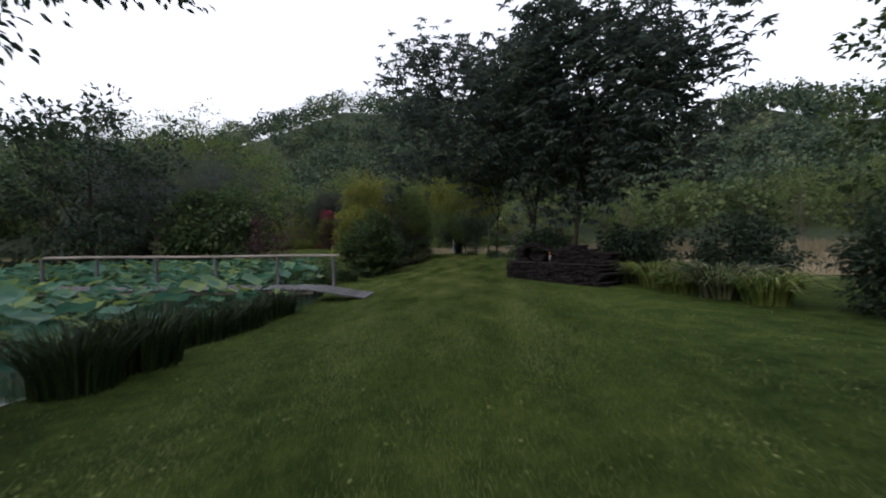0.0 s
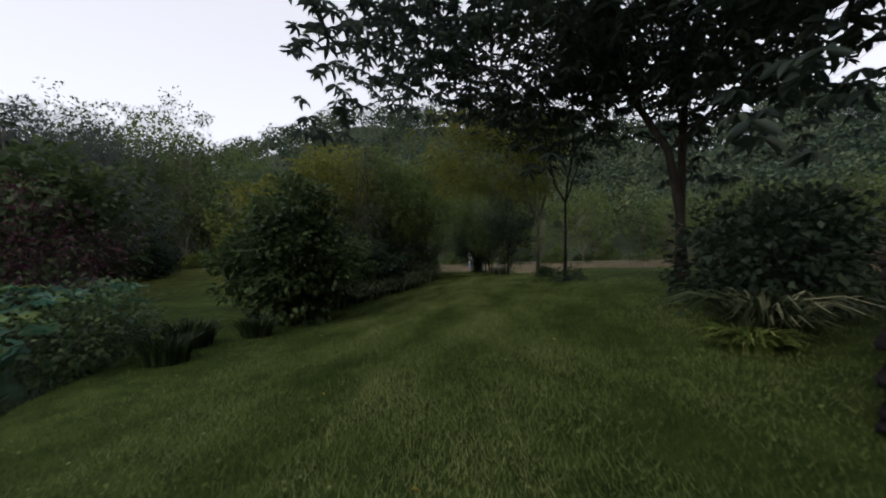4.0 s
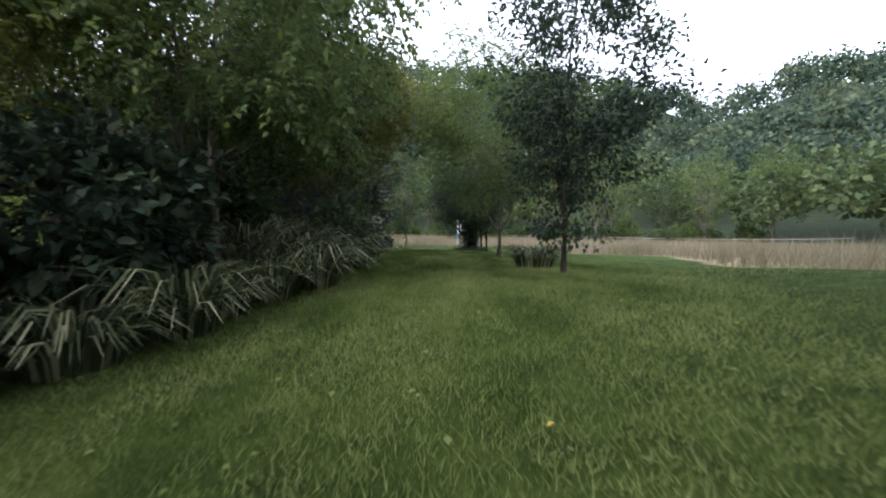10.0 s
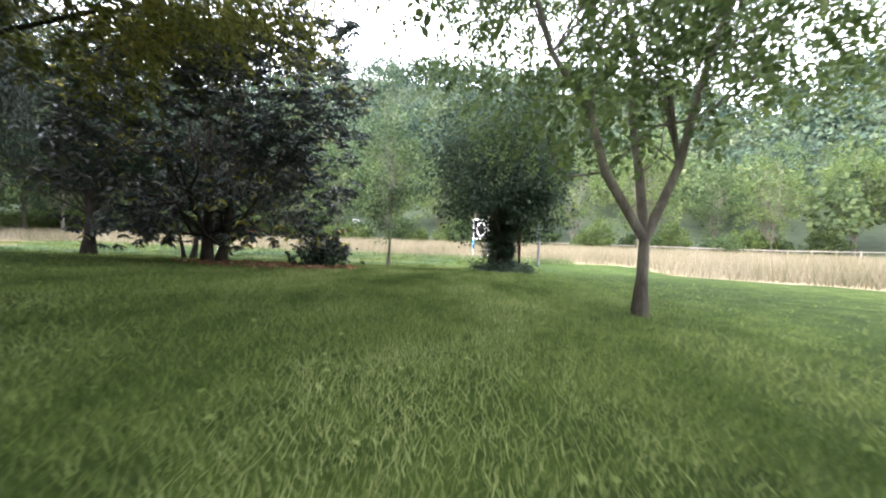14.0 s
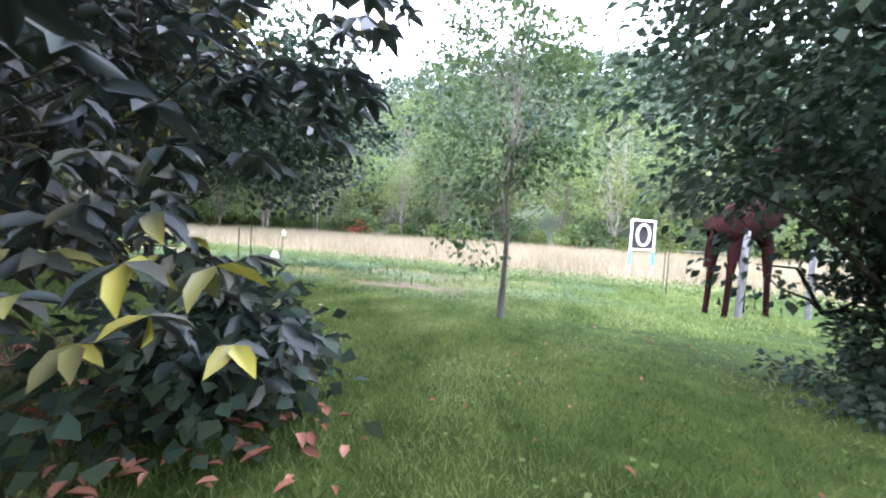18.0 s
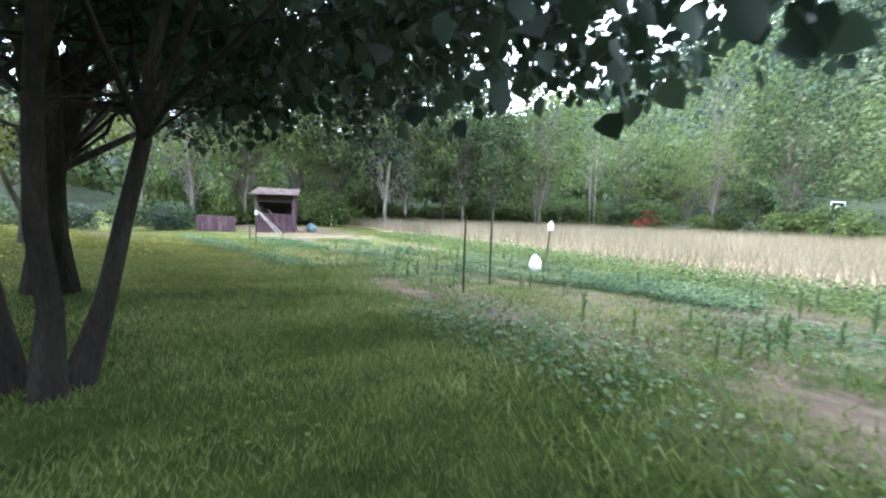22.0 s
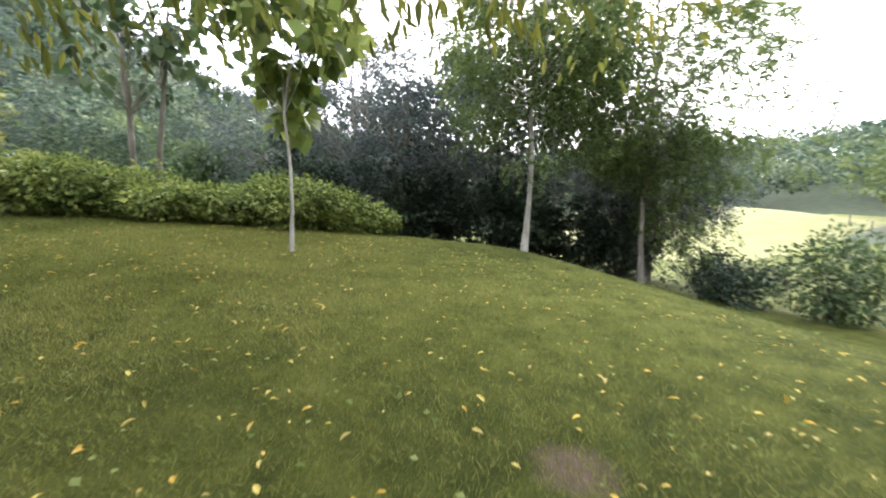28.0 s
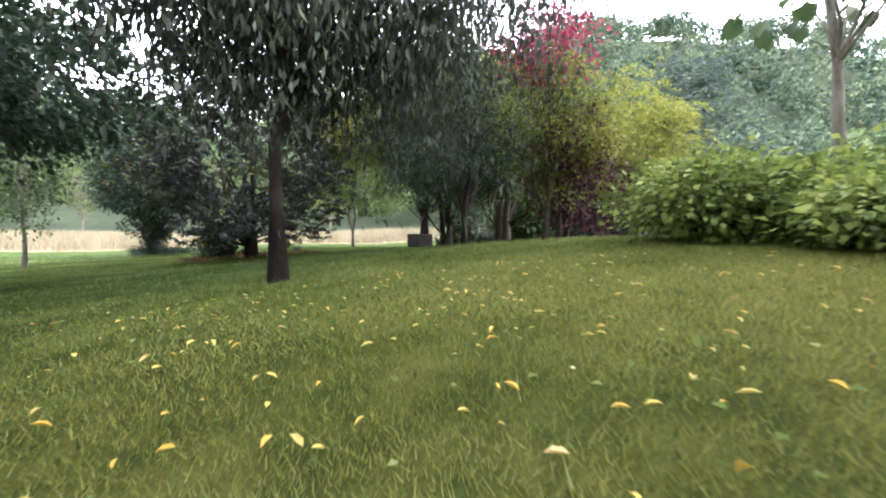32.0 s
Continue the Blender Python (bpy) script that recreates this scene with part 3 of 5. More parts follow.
    bp.inputs["Strength"].default_value, bp.inputs["Distance"].default_value = 0.8, 0.03
    nt.links.new(b.outputs[0], bp.inputs["Height"])
    nt.links.new(bp.outputs[0], p.inputs["Normal"])
    nt.links.new(p.outputs[0], out.inputs[0])
    return m


M_LAWN = lawn_material()
M_HAYGROUND = surface("hay_ground", [(0.2, (0.12, 0.095, 0.05)), (0.5, (0.24, 0.185, 0.1)), (0.85, (0.34, 0.27, 0.17))], 0.5, 12, 0.95, 0.6)
M_PASTURE = surface("mown_pasture", [(0.2, (0.07, 0.08, 0.022)), (0.5, (0.12, 0.125, 0.036)), (0.85, (0.18, 0.175, 0.06))], 0.4, 9, 0.95, 0.5)
M_FLOOR = surface("wood_floor", [(0.2, (0.014, 0.024, 0.013)), (0.5, (0.03, 0.045, 0.024)), (0.85, (0.055, 0.07, 0.036))], 0.6, 9, 0.95, 0.8)


def hay_zone(x, y):
    east = x > 8.3 + 0.5 * np.sin(y * 0.5) + 1.6 * ease(20, 12, y)
    north = y > 56.6 - 0.05 * (x + 10) + 0.4 * np.sin(x * 0.7)
    return ((east & (y > 14)) | (north & (x > -44))) & (np.hypot(x + 8, y - 35) < 70)


def pasture_zone(x, y):
    d, yaw = np.hypot(x + 8, y - 35), np.arctan2(-(x + 8), y - 35)
    return (d > 36) & (d < 118) & (np.abs(yaw - radians(121)) < 0.27)


def axis(lo, a, b, hi, step, grow):
    fine = np.arange(a, b + 0.01, step)
    out, s, v = [], step, b
    while v < hi:
        s *= grow
        v += s
        out.append(v)
    inn, s, v = [], step, a
    while v > lo:
        s *= grow
        v -= s
        inn.append(v)
    return np.concatenate([inn[::-1], fine, out])


gx, gy = axis(-900, -46, 20, 900, 0.5, 1.09), axis(-900, -8, 76, 900, 0.5, 1.09)
X, Y = np.meshgrid(gx, gy, indexing="ij")
Z = height(X, Y)
ny = len(gy)
i, j = np.meshgrid(np.arange(len(gx) - 1), np.arange(ny - 1), indexing="ij")
F = np.stack([i * ny + j, (i + 1) * ny + j, (i + 1) * ny + j + 1, i * ny + j + 1], -1).reshape(-1, 4)
ground_mesh = fast_mesh("ground", np.stack([X, Y, Z], -1).reshape(-1, 3), F, True)
for m in (M_LAWN, M_HAYGROUND, M_PASTURE, M_FLOOR):
    ground_mesh.materials.append(m)
cx, cy = X.ravel()[F].mean(1), Y.ravel()[F].mean(1)
slot = np.where(np.hypot(cx + 8, cy - 35) > 62, 3, 0)
slot = np.where(hay_zone(cx, cy), 1, slot)
slot = np.where(pasture_zone(cx, cy), 2, slot)
ground_mesh.polygons.foreach_set("material_index", slot.astype(np.int32))
tagged(new("ground", ground_mesh), "mown green lawn that runs into hay fields, pasture and wooded hills", "ground", kind="structure")

M_WATER = surface("pond_water", [(0.2, (0.012, 0.02, 0.016)), (0.8, (0.03, 0.04, 0.03))], 1, 8, 0.08, 0.05, spec=0.5)
a = np.linspace(0, 2 * math.pi, 40, endpoint=False)
bm = bmesh.new()
bm.faces.new([bm.verts.new((POND[0] + POND[2] * math.cos(t), POND[1] + POND[3] * math.sin(t), -0.42)) for t in a])
tagged(part("pond_water", bm, M_WATER), "dark still pond water under lotus leaves", "water", kind="structure")

# ---- far woods on the hills: one object ----
rng = np.random.default_rng(11)


def far_wood(name, n, dmin, dmax, h0, h1, mat, per, leaf, seed, keep):
    r = np.random.default_rng(seed)
    d = dmin + (dmax - dmin) * r.uniform(0, 1, n) ** 0.8
    yaw = r.uniform(-math.pi, math.pi, n)
    x, y = -8 - np.sin(yaw) * d, 35 + np.cos(yaw) * d
    ok = keep(x, y, d, yaw)
    x, y = x[ok], y[ok]
    k = len(x)
    h = r.uniform(h0, h1, k)
    z = height(x, y)
    rad = h * r.uniform(0.26, 0.42, k)
    dirs = unit(r.normal(size=(k, per, 3)))
    dirs[:, :, 2] = dirs[:, :, 2] * 0.8 + 0.2
    q = r.uniform(0.75, 1.05, (k, per, 1))
    lump = 1 + 0.25 * np.sin(dirs[:, :, :1] * 4 + r.uniform(0, 6, (k, 1, 1))) * np.cos(dirs[:, :, 1:2] * 5 + r.uniform(0, 6, (k, 1, 1)))
    P = dirs * q * lump * np.stack([rad, rad, h * 0.42], 1)[:, None]
    P = P + np.stack([x, y, z + h * 0.6], 1)[:, None]
    way = dirs * 0.5 + r.normal(size=dirs.shape) * 0.6
    way[:, :, 2] -= 0.35
    V, F = leaf_quads(P.reshape(-1, 3), way.reshape(-1, 3), np.repeat(leaf * r.uniform(0.7, 1.4, k), per) * r.uniform(0.6, 1.3, k * per), 0.42, r)
    return tagged(part(name, fast_mesh(name, V, F), mat), "dense green summer wood that covers the hillsides", "woods", kind="stuff")


clear = lambda x, y, d, yaw: ~pasture_zone(x, y)
far_wood("near_woods", 520, 62, 112, 8, 14, M_FAR, 360, 0.8, 5, lambda x, y, d, yaw: ~pasture_zone(x, y) & ~hay_zone(x, y) & ~((np.abs(yaw - 0.15) < 0.55) & (d < 58)))
far_wood("hill_woods", 3100, 98, 232, 8, 15, M_FAR_HAZE, 150, 1.0, 6, clear)

# ---- hay fields and long grass at their edge ----
def scatter(r, n, x0, x1, y0, y1, keep):
    x, y = r.uniform(x0, x1, n), r.uniform(y0, y1, n)
    k = keep(x, y)
    return x[k], y[k]


hx, hy = scatter(rng, 420000, -44, 50, 14, 98, lambda x, y: hay_zone(x, y) & (rng.uniform(0, 1, len(x)) < np.clip(1.3 - (np.abs(y - 60) + np.maximum(x - 8, 0)) / 60, 0.25, 1)))
def tri_field(name, x, y, h, lean, width, mat, seed, label, category):
    """Fine grass: one leaning triangle a blade."""
    r = np.random.default_rng(seed)
    n = len(x)
    a = r.uniform(0, 2 * math.pi, n)
    hh = h * r.uniform(0.45, 1.2, n)
    side = np.stack([np.cos(a), np.sin(a), np.zeros(n)], 1) * (width * r.uniform(0.7, 1.3, n))[:, None]
    base = np.stack([x, y, height(x, y) - 0.01], 1)
    b2 = r.uniform(0, 2 * math.pi, n)
    q = (hh * lean * r.uniform(0.2, 1.6, n))
    tip = base + np.stack([np.cos(b2) * q, np.sin(b2) * q, hh], 1)
    V = np.stack([base - side, base + side, tip], 1).reshape(-1, 3)
    return tagged(part(name, fast_mesh(name, V, np.arange(3 * n).reshape(n, 3)), mat), label, category, kind="stuff")


tri_field("hay_field", hx, hy, 0.8, 0.4, 0.011, M_HAY, 21, "tall pale dry hay grass in the field", "hay")

# ---- the mown lawn's blades, near the walk ----
path = np.array([(0.1, 1.2), (0, 4.5), (0, 8), (-0.2, 11.5), (-0.3, 15), (0.1, 19), (0.4, 24), (0.4, 29), (0.3, 33.5), (-0.3, 37.4), (-1, 40), (-1.8, 42.7), (-4, 45.6), (-7.4, 47.4), (-12, 48), (-15.5, 46.6), (-17.7, 44.1), (-17.4, 42.1)])  # the middle of the mown lawn


def walk_distance(x, y):
    d = np.full(len(x), 1e9)
    for (ax, ay), (bx, by) in zip(path[:-1], path[1:]):
        ux, uy = bx - ax, by - ay
        L = ux * ux + uy * uy + 1e-9
        t = np.clip(((x - ax) * ux + (y - ay) * uy) / L, 0, 1)
        d = np.minimum(d, np.hypot(x - ax - t * ux, y - ay - t * uy))
    return d


def soil_zone(x, y):
    """Bare earth among the garden's plants."""
    patch = np.sin(x * 1.9 + y * 1.1) + np.sin(y * 2.7 - x * 0.7) + 0.6 * np.sin(x * 4.3 + y * 3.7)
    return (y > 49.0 + 0.16 * (x + 11)) & (y < 55) & (x > -20) & (x < -3) & (patch > 0.45)


def beside_walk(r, n, wide):
    """Places strewn along the walk and a little past its end, thinning out to both sides."""
    way = np.vstack([path, [(-15.0, 40.8), (-13.4, 40.1), (-12.0, 39.3), (-13.8, 38.6), (-16.0, 38.8), (-18.5, 39.6)]])
    seg = np.hypot(*(way[1:] - way[:-1]).T)
    share = np.where(way[1:, 1] < 9, 0.6, 1) * (seg + 0.5)
    k = r.choice(len(way) - 1, n, p=share / share.sum())
    t = r.uniform(0, 1, n)[:, None]
    p = way[k] * (1 - t) + way[k + 1] * t + r.normal(size=(n, 2)) * wide
    x, y = p[:, 0], p[:, 1]
    ok = ~hay_zone(x, y) & (pond_depth(x, y) < 0.1) & ~soil_zone(x, y)
    return x[ok], y[ok]


lx, ly = beside_walk(rng, 1250000, 1.75)
west = lx < -11.5 + rng.normal(size=len(lx)) * 2.0
tri_field("lawn_grass", lx[~west], ly[~west], 0.058, 0.75, 0.0038, M_GRASS, 22, "short mown green grass blades of the lawn", "grass")
tri_field("lawn_grass", lx[west], ly[west], 0.042, 0.8, 0.003, M_GRASS_DRY, 23, "short yellowish green grass blades of the west lawn", "grass")

# tufts that the mower missed, and clover leaves
tx, ty = scatter(rng, 60000, -34, 10, 0, 56, lambda x, y: ~hay_zone(x, y) & (pond_depth(x, y) < 0.05))
k = (walk_distance(tx, ty) < 6) & (rng.uniform(0, 1, len(tx)) < 0.7)
tx, ty = tx[k], ty[k]
base = np.stack([tx, ty, height(tx, ty) + rng.uniform(0.02, 0.06, len(tx))], 1)
way = rng.normal(size=(len(tx), 3))
way[:, 2] = np.abs(way[:, 2]) * 0.3
V, F = leaf_quads(base, way, rng.uniform(0.02, 0.045, len(tx)), 0.42, rng, up=2)
tagged(part("lawn_clover", fast_mesh("lawn_clover", V, F), M_GRASS), "small broad clover leaves among the lawn grass", "clover", kind="stuff")


def fallen(name, n, cx0, cy0, rad, size, mat, seed, label):
    r = np.random.default_rng(seed)
    a, q = r.uniform(0, 6.28, n), rad * np.sqrt(r.uniform(0, 1, n))
    x, y = cx0 + q * np.cos(a), cy0 + q * np.sin(a)
    base = np.stack([x, y, height(x, y) + r.uniform(0.035, 0.06, n)], 1)
    way = r.normal(size=(n, 3))
    way[:, 2] *= 0.15
    V, F = leaf_quads(base, way, size * r.uniform(0.5, 1.3, n), 0.2, r, 0.28, 2.2, True)
    return tagged(part(name, fast_mesh(name, V, F), mat), label, "fallen leaves", kind="stuff")


fallen("fallen_leaves", 1250, -16.6, 42.0, 4.6, 0.046, M_FALLEN, 31, "curled yellow and orange leaves strewn on the lawn")
fallen("fallen_leaves", 650, -3.5, 42.0, 1.7, 0.095, M_FALLEN_RUST, 32, "rust-red and pink magnolia leaves fallen on the grass")
fallen("fallen_leaves", 110, -2.0, 44.3, 3.6, 0.06, M_FALLEN_RUST, 33, "small brown leaves fallen on the grass")
fallen("fallen_petals", 220, 0.2, 14, 14, 0.035, M_FALLEN, 34, "tiny pale clover flowers dotted over the lawn")

# ---- pond side: boardwalk, rail, lotus ----
def boardwalk():
    root = thing("boardwalk", -3.5, 12.35, 0, "weathered grey plank boardwalk with a sloping ramp beside the pond", "boardwalk")
    r = np.random.default_rng(3)
    plank = None
    z = 0.16
    for k in range(52):
        x = -0.2 - k * 0.165
        if plank is None:
            plank = boxed((0.15, 1.15, 0.035), 0.006)
            me = bpy.data.meshes.new("plank")
            plank.to_mesh(me)
            plank.free()
        o = part("plank", me, M_WOOD_UP, root)
        o.matrix_basis = pose(x, 0 + r.normal() * 0.012, z + r.normal() * 0.004, 0, 0, r.normal() * 0.6)
    for k in range(9):
        t = k / 8
        o = part("plank", me, M_WOOD_UP, root)
        o.matrix_basis = pose(-0.02 + 0.165 * k, -0.03 - 0.01 * k + r.normal() * 0.02, z - 0.02 - 0.2 * t, 0, 7, -3 + r.normal() * 1.2)
    for y in (-0.45, 0.45):
        part("beam", boxed((8.6, 0.07, 0.12), 0.01, pose(-4.4, y, z - 0.08)), M_WOOD, root)
    for x in (-1.5, -4.2, -6.9):
        for y in (-0.45, 0.45):
            part("pile", boxed((0.09, 0.09, 0.75), 0.01, pose(x, y, z - 0.5)), M_WOOD_UP, root)


def pond_rail():
    root = thing("pond_rail", -3.35, 13.0, 0, "rough grey wooden hand rail on posts along the boardwalk", "railing")
    r = np.random.default_rng(4)
    for x in (0, -1.7, -3.6, -5.4, -7.2, -8.9):
        b = Build()
        tube(b, [(x, 0, -0.1), (x + r.normal() * 0.01, 0, 0.5), (x, 0, 1.02)], [0.05, 0.047, 0.044], 8)
        part("post", b.mesh("post"), M_WOOD_UP, root)
    b = Build()
    pts = [(0.18 - 0.9 * k, r.normal() * 0.01, 1.04 + 0.008 * math.sin(k)) for k in range(11)]
    tube(b, pts, [0.042] * 11, 8)
    part("top_rail", b.mesh("top_rail"), M_WOOD, root)


boardwalk()
pond_rail()


def lotus():
    r = np.random.default_rng(8)
    n = 2500
    a, q = r.uniform(0, 6.28, n), np.sqrt(r.uniform(0, 1, n)) * 0.95
    x, y = POND[0] + POND[2] * q * np.cos(a), POND[1] + POND[3] * q * np.sin(a)
    ok = np.abs(y - 12.45) > 0.95
    x, y = x[ok], y[ok]
    b, st = Build(), Build()
    for px, py in zip(x, y):
        h = r.uniform(0.2, 1.05)
        R = r.uniform(0.12, 0.27)
        t = np.linspace(0, 2 * math.pi, 11)[:-1]
        til = r.normal(size=2) * 0.25
        rim = np.stack([px + R * np.cos(t), py + R * np.sin(t), -0.35 + h + R * (np.cos(t) * til[0] + np.sin(t) * til[1]) + 0.04 * np.sin(3 * t)], 1)
        mid = np.stack([px + R * 0.45 * np.cos(t), py + R * 0.45 * np.sin(t), -0.35 + h - 0.03 + R * 0.45 * (np.cos(t) * til[0] + np.sin(t) * til[1])], 1)
        c = np.array([[px, py, -0.35 + h - 0.05]])
        k = np.arange(10)
        n2 = (k + 1) % 10
        b.add(np.vstack([rim, mid, c]), np.stack([k, n2, 10 + n2, 10 + k], 1))
        k5 = np.arange(0, 10, 2)
        b.add(np.vstack([mid, c]), np.stack([k5, (k5 + 1) % 10, (k5 + 2) % 10, np.full(5, 10)], 1))
        tube(st, [(px, py, -0.6), (px + r.normal() * 0.03, py, -0.35 + h - 0.05)], [0.007, 0.006], 4)
    tagged(part("lotus_leaves", b.mesh("lotus_leaves"), M_LOTUS), "round blue-green lotus leaves standing over the pond", "lotus", kind="stuff")
    tagged(part("lotus_stalks", st.mesh("lotus_stalks"), M_LOTUS), "thin green lotus stalks in the pond", "lotus", kind="stuff")


lotus()

# ---- dry-stone bench wall with niches ----
def stone_bench():
    root = thing("stone_bench", 3.45, 13.9, 0.026, "dark dry-stacked stone garden bench, tree shade in its colour, with a humped back and niches", "stone bench", turn=-50)
    r = np.random.default_rng(6)
    L = 3.3
    top = lambda u: 0.66 + 0.26 * math.exp(-((u + 0.7) / 0.45) ** 2) + 0.2 * math.exp(-((u - 0.8) / 0.45) ** 2)
    niche = lambda u, z: (((u + 0.68) / 0.36) ** 2 + ((z - 0.56) / 0.25) ** 2 < 1) or (abs(u + 0.02) < 0.17 and 0.34 < z < 0.68 - 1.5 * (u + 0.02) ** 2)
    z, made = -0.42, 0
    while z < 1.0 and made < 290:
        h = r.uniform(0.045, 0.075)
        u = -1.3 + r.uniform(-0.04, 0.04)
        while u < 2.0:
            w = r.uniform(0.14, 0.36)
            uc, zc = u + w / 2, z + h / 2
            deep = 0.95 if zc < 0.33 else 0.42
            if zc < top(uc) and not niche(uc, zc):
                b = Build()
                box(b, (w - 0.012, deep, h - 0.008), pose(0, 0, 0, r.normal(), r.normal(), r.normal() * 2), 0.012, r)
                o = part("stone", b.mesh("stone", False), M_STONE_SHADED, root)
                o.location = (uc, (-0.26 if zc < 0.33 else 0.0) + r.normal() * 0.02, zc + 0.42)
                made += 1
            u += w
        z += h
    # sheet behind the niches, its near-black colour standing for the shade inside
    part("niche_back", boxed((3.0, 0.1, 1.0), 0.01, pose(0.3, 0.19, 0.56)), M_STONE_SHADED, root)
    return root


stone_bench()


def pot_stack():
    x, y = 3.37, 13.83
    root = thing("pot_stack", x, y, 0.776, "small stack of yellow, red and grey glazed pots in a niche", "pots")
    for k, m in enumerate((M_GLAZE, M_GLAZE, M_GLAZE, M_REDGLAZE, M_YELLOW)):
        b = Build()
        tube(b, [(0, 0, 0.062 * k), (0, 0, 0.062 * k + 0.01), (0, 0, 0.062 * k + 0.045), (0, 0, 0.062 * k + 0.058)], [0.026, 0.034, 0.034, 0.024], 10)
        part("pot", b.mesh("pot"), m, root)


pot_stack()

# ---- trees and shrubs along the first lawn ----
tree("buckeye_tree", 4.2, 20.1, "leaning dark buckeye tree with two trunks and big drooping leaves", (-1.5, 0.2, 6.6, 5.5, 4.8, 3.9), 500, 60, 0.25, M_LEAF_BUCKEYE, M_BARK_DARK, 0.18,
     ((-1.5, 0.1, 0.7), (0.5, 0.6, 0.75)), 41, "whorl", 0.75, 0.17, 34, fork=0.55, low=1.3, shell=0.35)
tree("buckeye_tree", 4.45, 14.3, "slender buckeye tree with drooping dark green leaves beside the stone bench", (0.6, 0.2, 6.0, 4.0, 3.6, 3.7), 360, 60, 0.25, M_LEAF_BUCKEYE, M_BARK_DARK, 0.13,
     ((0.1, 0.1, 0.8),), 42, "whorl", 0.65, 0.17, 22, fork=0.5, shell=0.35)
tree("young_tree", 2.85, 23.3, "slim young tree with a thin open crown and bare lower trunk", (0.0, 0, 5.1, 2.0, 1.9, 2.0), 90, 50, 0.09, M_LEAF_DARK, M_BARK_DARK, 0.066,
     ((0.3, 0, 0.75), (-0.6, 0.1, 0.65), (0.8, 0.3, 0.6)), 43, "leaf", 0.4, 0.3, 30, fork=0.5, low=2.2)
tree("locust_tree", 2.66, 26.2, "slim locust tree with a feathery yellow-green spreading crown", (-1.2, 0, 4.5, 2.5, 2.2, 1.7), 120, 26, 0.24, M_LEAF_YELLOW, M_BARK, 0.09,
     ((-1.0, 0, 0.7), (0.5, 0.2, 0.6)), 44, "compound", 0.5, 0.27, 26, fork=0.5, low=2.0)
tree("broadleaf_tree", 2.3, 31.9, "small dark broad-leaved tree with low branches", (0.1, 0, 3.3, 1.5, 1.5, 2.3), 170, 80, 0.09, M_LEAF_DARK, M_BARK_DARK, 0.065,
     ((0, 0, 0.9),), 45, "leaf", 0.32, 0.3, 34, fork=0.3)
tree("forked_tree", 1.95, 38.2, "forked locust tree with several grey trunks and a light feathery crown", (0.0, 0, 4.35, 3.0, 3.0, 2.5), 300, 26, 0.22, M_LEAF_FRESH, M_BARK, 0.1,
     ((-1.5, 0.1, 0.5), (1.0, 0, 0.6), (0.1, 0.9, 0.6)), 46, "compound", 0.5, 0.27, 40, fork=0.5, low=0.75, count=8)
tree("ivy_tree", 1.3, 45.5, "dense dark green bushy tree with ivy round its short trunk", (0.1, 0, 2.9, 1.75, 1.75, 1.9), 280, 105, 0.1, M_LEAF_DARK, M_BARK_DARK, 0.2,
     ((0, 0, 0.7), (0.4, 0.2, 0.5)), 47, "leaf", 0.4, 0.32, 30, fork=0.25)
tree("maple_sapling", -2.25, 47.5, "young maple with a straight pale trunk and airy crown", (-0.1, 0, 3.45, 1.35, 1.35, 1.95), 130, 50, 0.09, M_LEAF, M_BARK, 0.08,
     ((0.1, 0, 0.95),), 48, "leaf", 0.33, 0.36, 40, fork=0.4)
tree("magnolia_tree", -4.8, 41.9, "magnolia tree with glossy dark leaves, some turned yellow", (0.2, 0.1, 2.75, 2.6, 2.6, 2.6), 340, 66, 0.145, M_LEAF_MAGNOLIA, M_BARK_DARK, 0.16,
     ((0, 0, 0.8), (0.5, 0.3, 0.5)), 49, "whorl", 0.33, 0.2, 44, fork=0.12)
tree("redbud_tree", -8.1, 45.95, "three-stemmed redbud tree with a low spreading dark crown", (0.0, 1.1, 3.35, 3.6, 3.6, 1.6), 440, 62, 0.11, M_LEAF_DARK, M_BARK_DARK, 0.09,
     ((-0.4, -0.7, 0.55), (0.5, 0.2, 0.6), (-0.1, 0.9, 0.55)), 50, "leaf", 0.42, 0.42, 46, fork=0.45)
tree("walnut_tree", -10.8, 45.4, "large dark-trunked tree with a high spreading crown", (-1.6, 1.3, 4.7, 4.8, 4.2, 2.5), 380, 26, 0.26, M_LEAF_DARK, M_BARK_DARK, 0.26,
     ((0.7, 0.2, 0.7), (-1.2, 0.6, 0.6)), 51, "compound", 0.5, 0.28, 44, fork=0.4, low=1.2)
tree("cypress_tree", -5.6, 37.5, "feathery olive-green cypress tree that overhangs the lawn", (1.6, -0.3, 4.15, 4.2, 3.8, 1.95), 500, 28, 0.24, M_LEAF_OLIVE, M_BARK_DARK, 0.2,
     ((0.5, 0, 0.9),), 52, "compound", 0.5, 0.24, 44, fork=0.3, count=8, shell=0.2)
tree("sumac_tree", -2.9, 30.3, "feathery yellow-green sumac tree in the border", (0.2, 0, 3.8, 2.3, 2.3, 2.0), 130, 30, 0.28, M_LEAF_FRESH, M_BARK, 0.1,
     ((0.2, 0, 0.8), (-0.6, 0.2, 0.7)), 53, "compound", 0.45, 0.28, 30, fork=0.4)
tree("sumac_tree", -5.6, 29.4, "tall feathery yellow-green sumac tree in the border", (0, 0, 4.1, 1.9, 1.9, 2.3), 140, 30, 0.26, M_LEAF_YELLOW, M_BARK, 0.1,
     ((0.2, 0, 0.8), (-0.6, 0.2, 0.7)), 54, "compound", 0.45, 0.28, 30, fork=0.4)
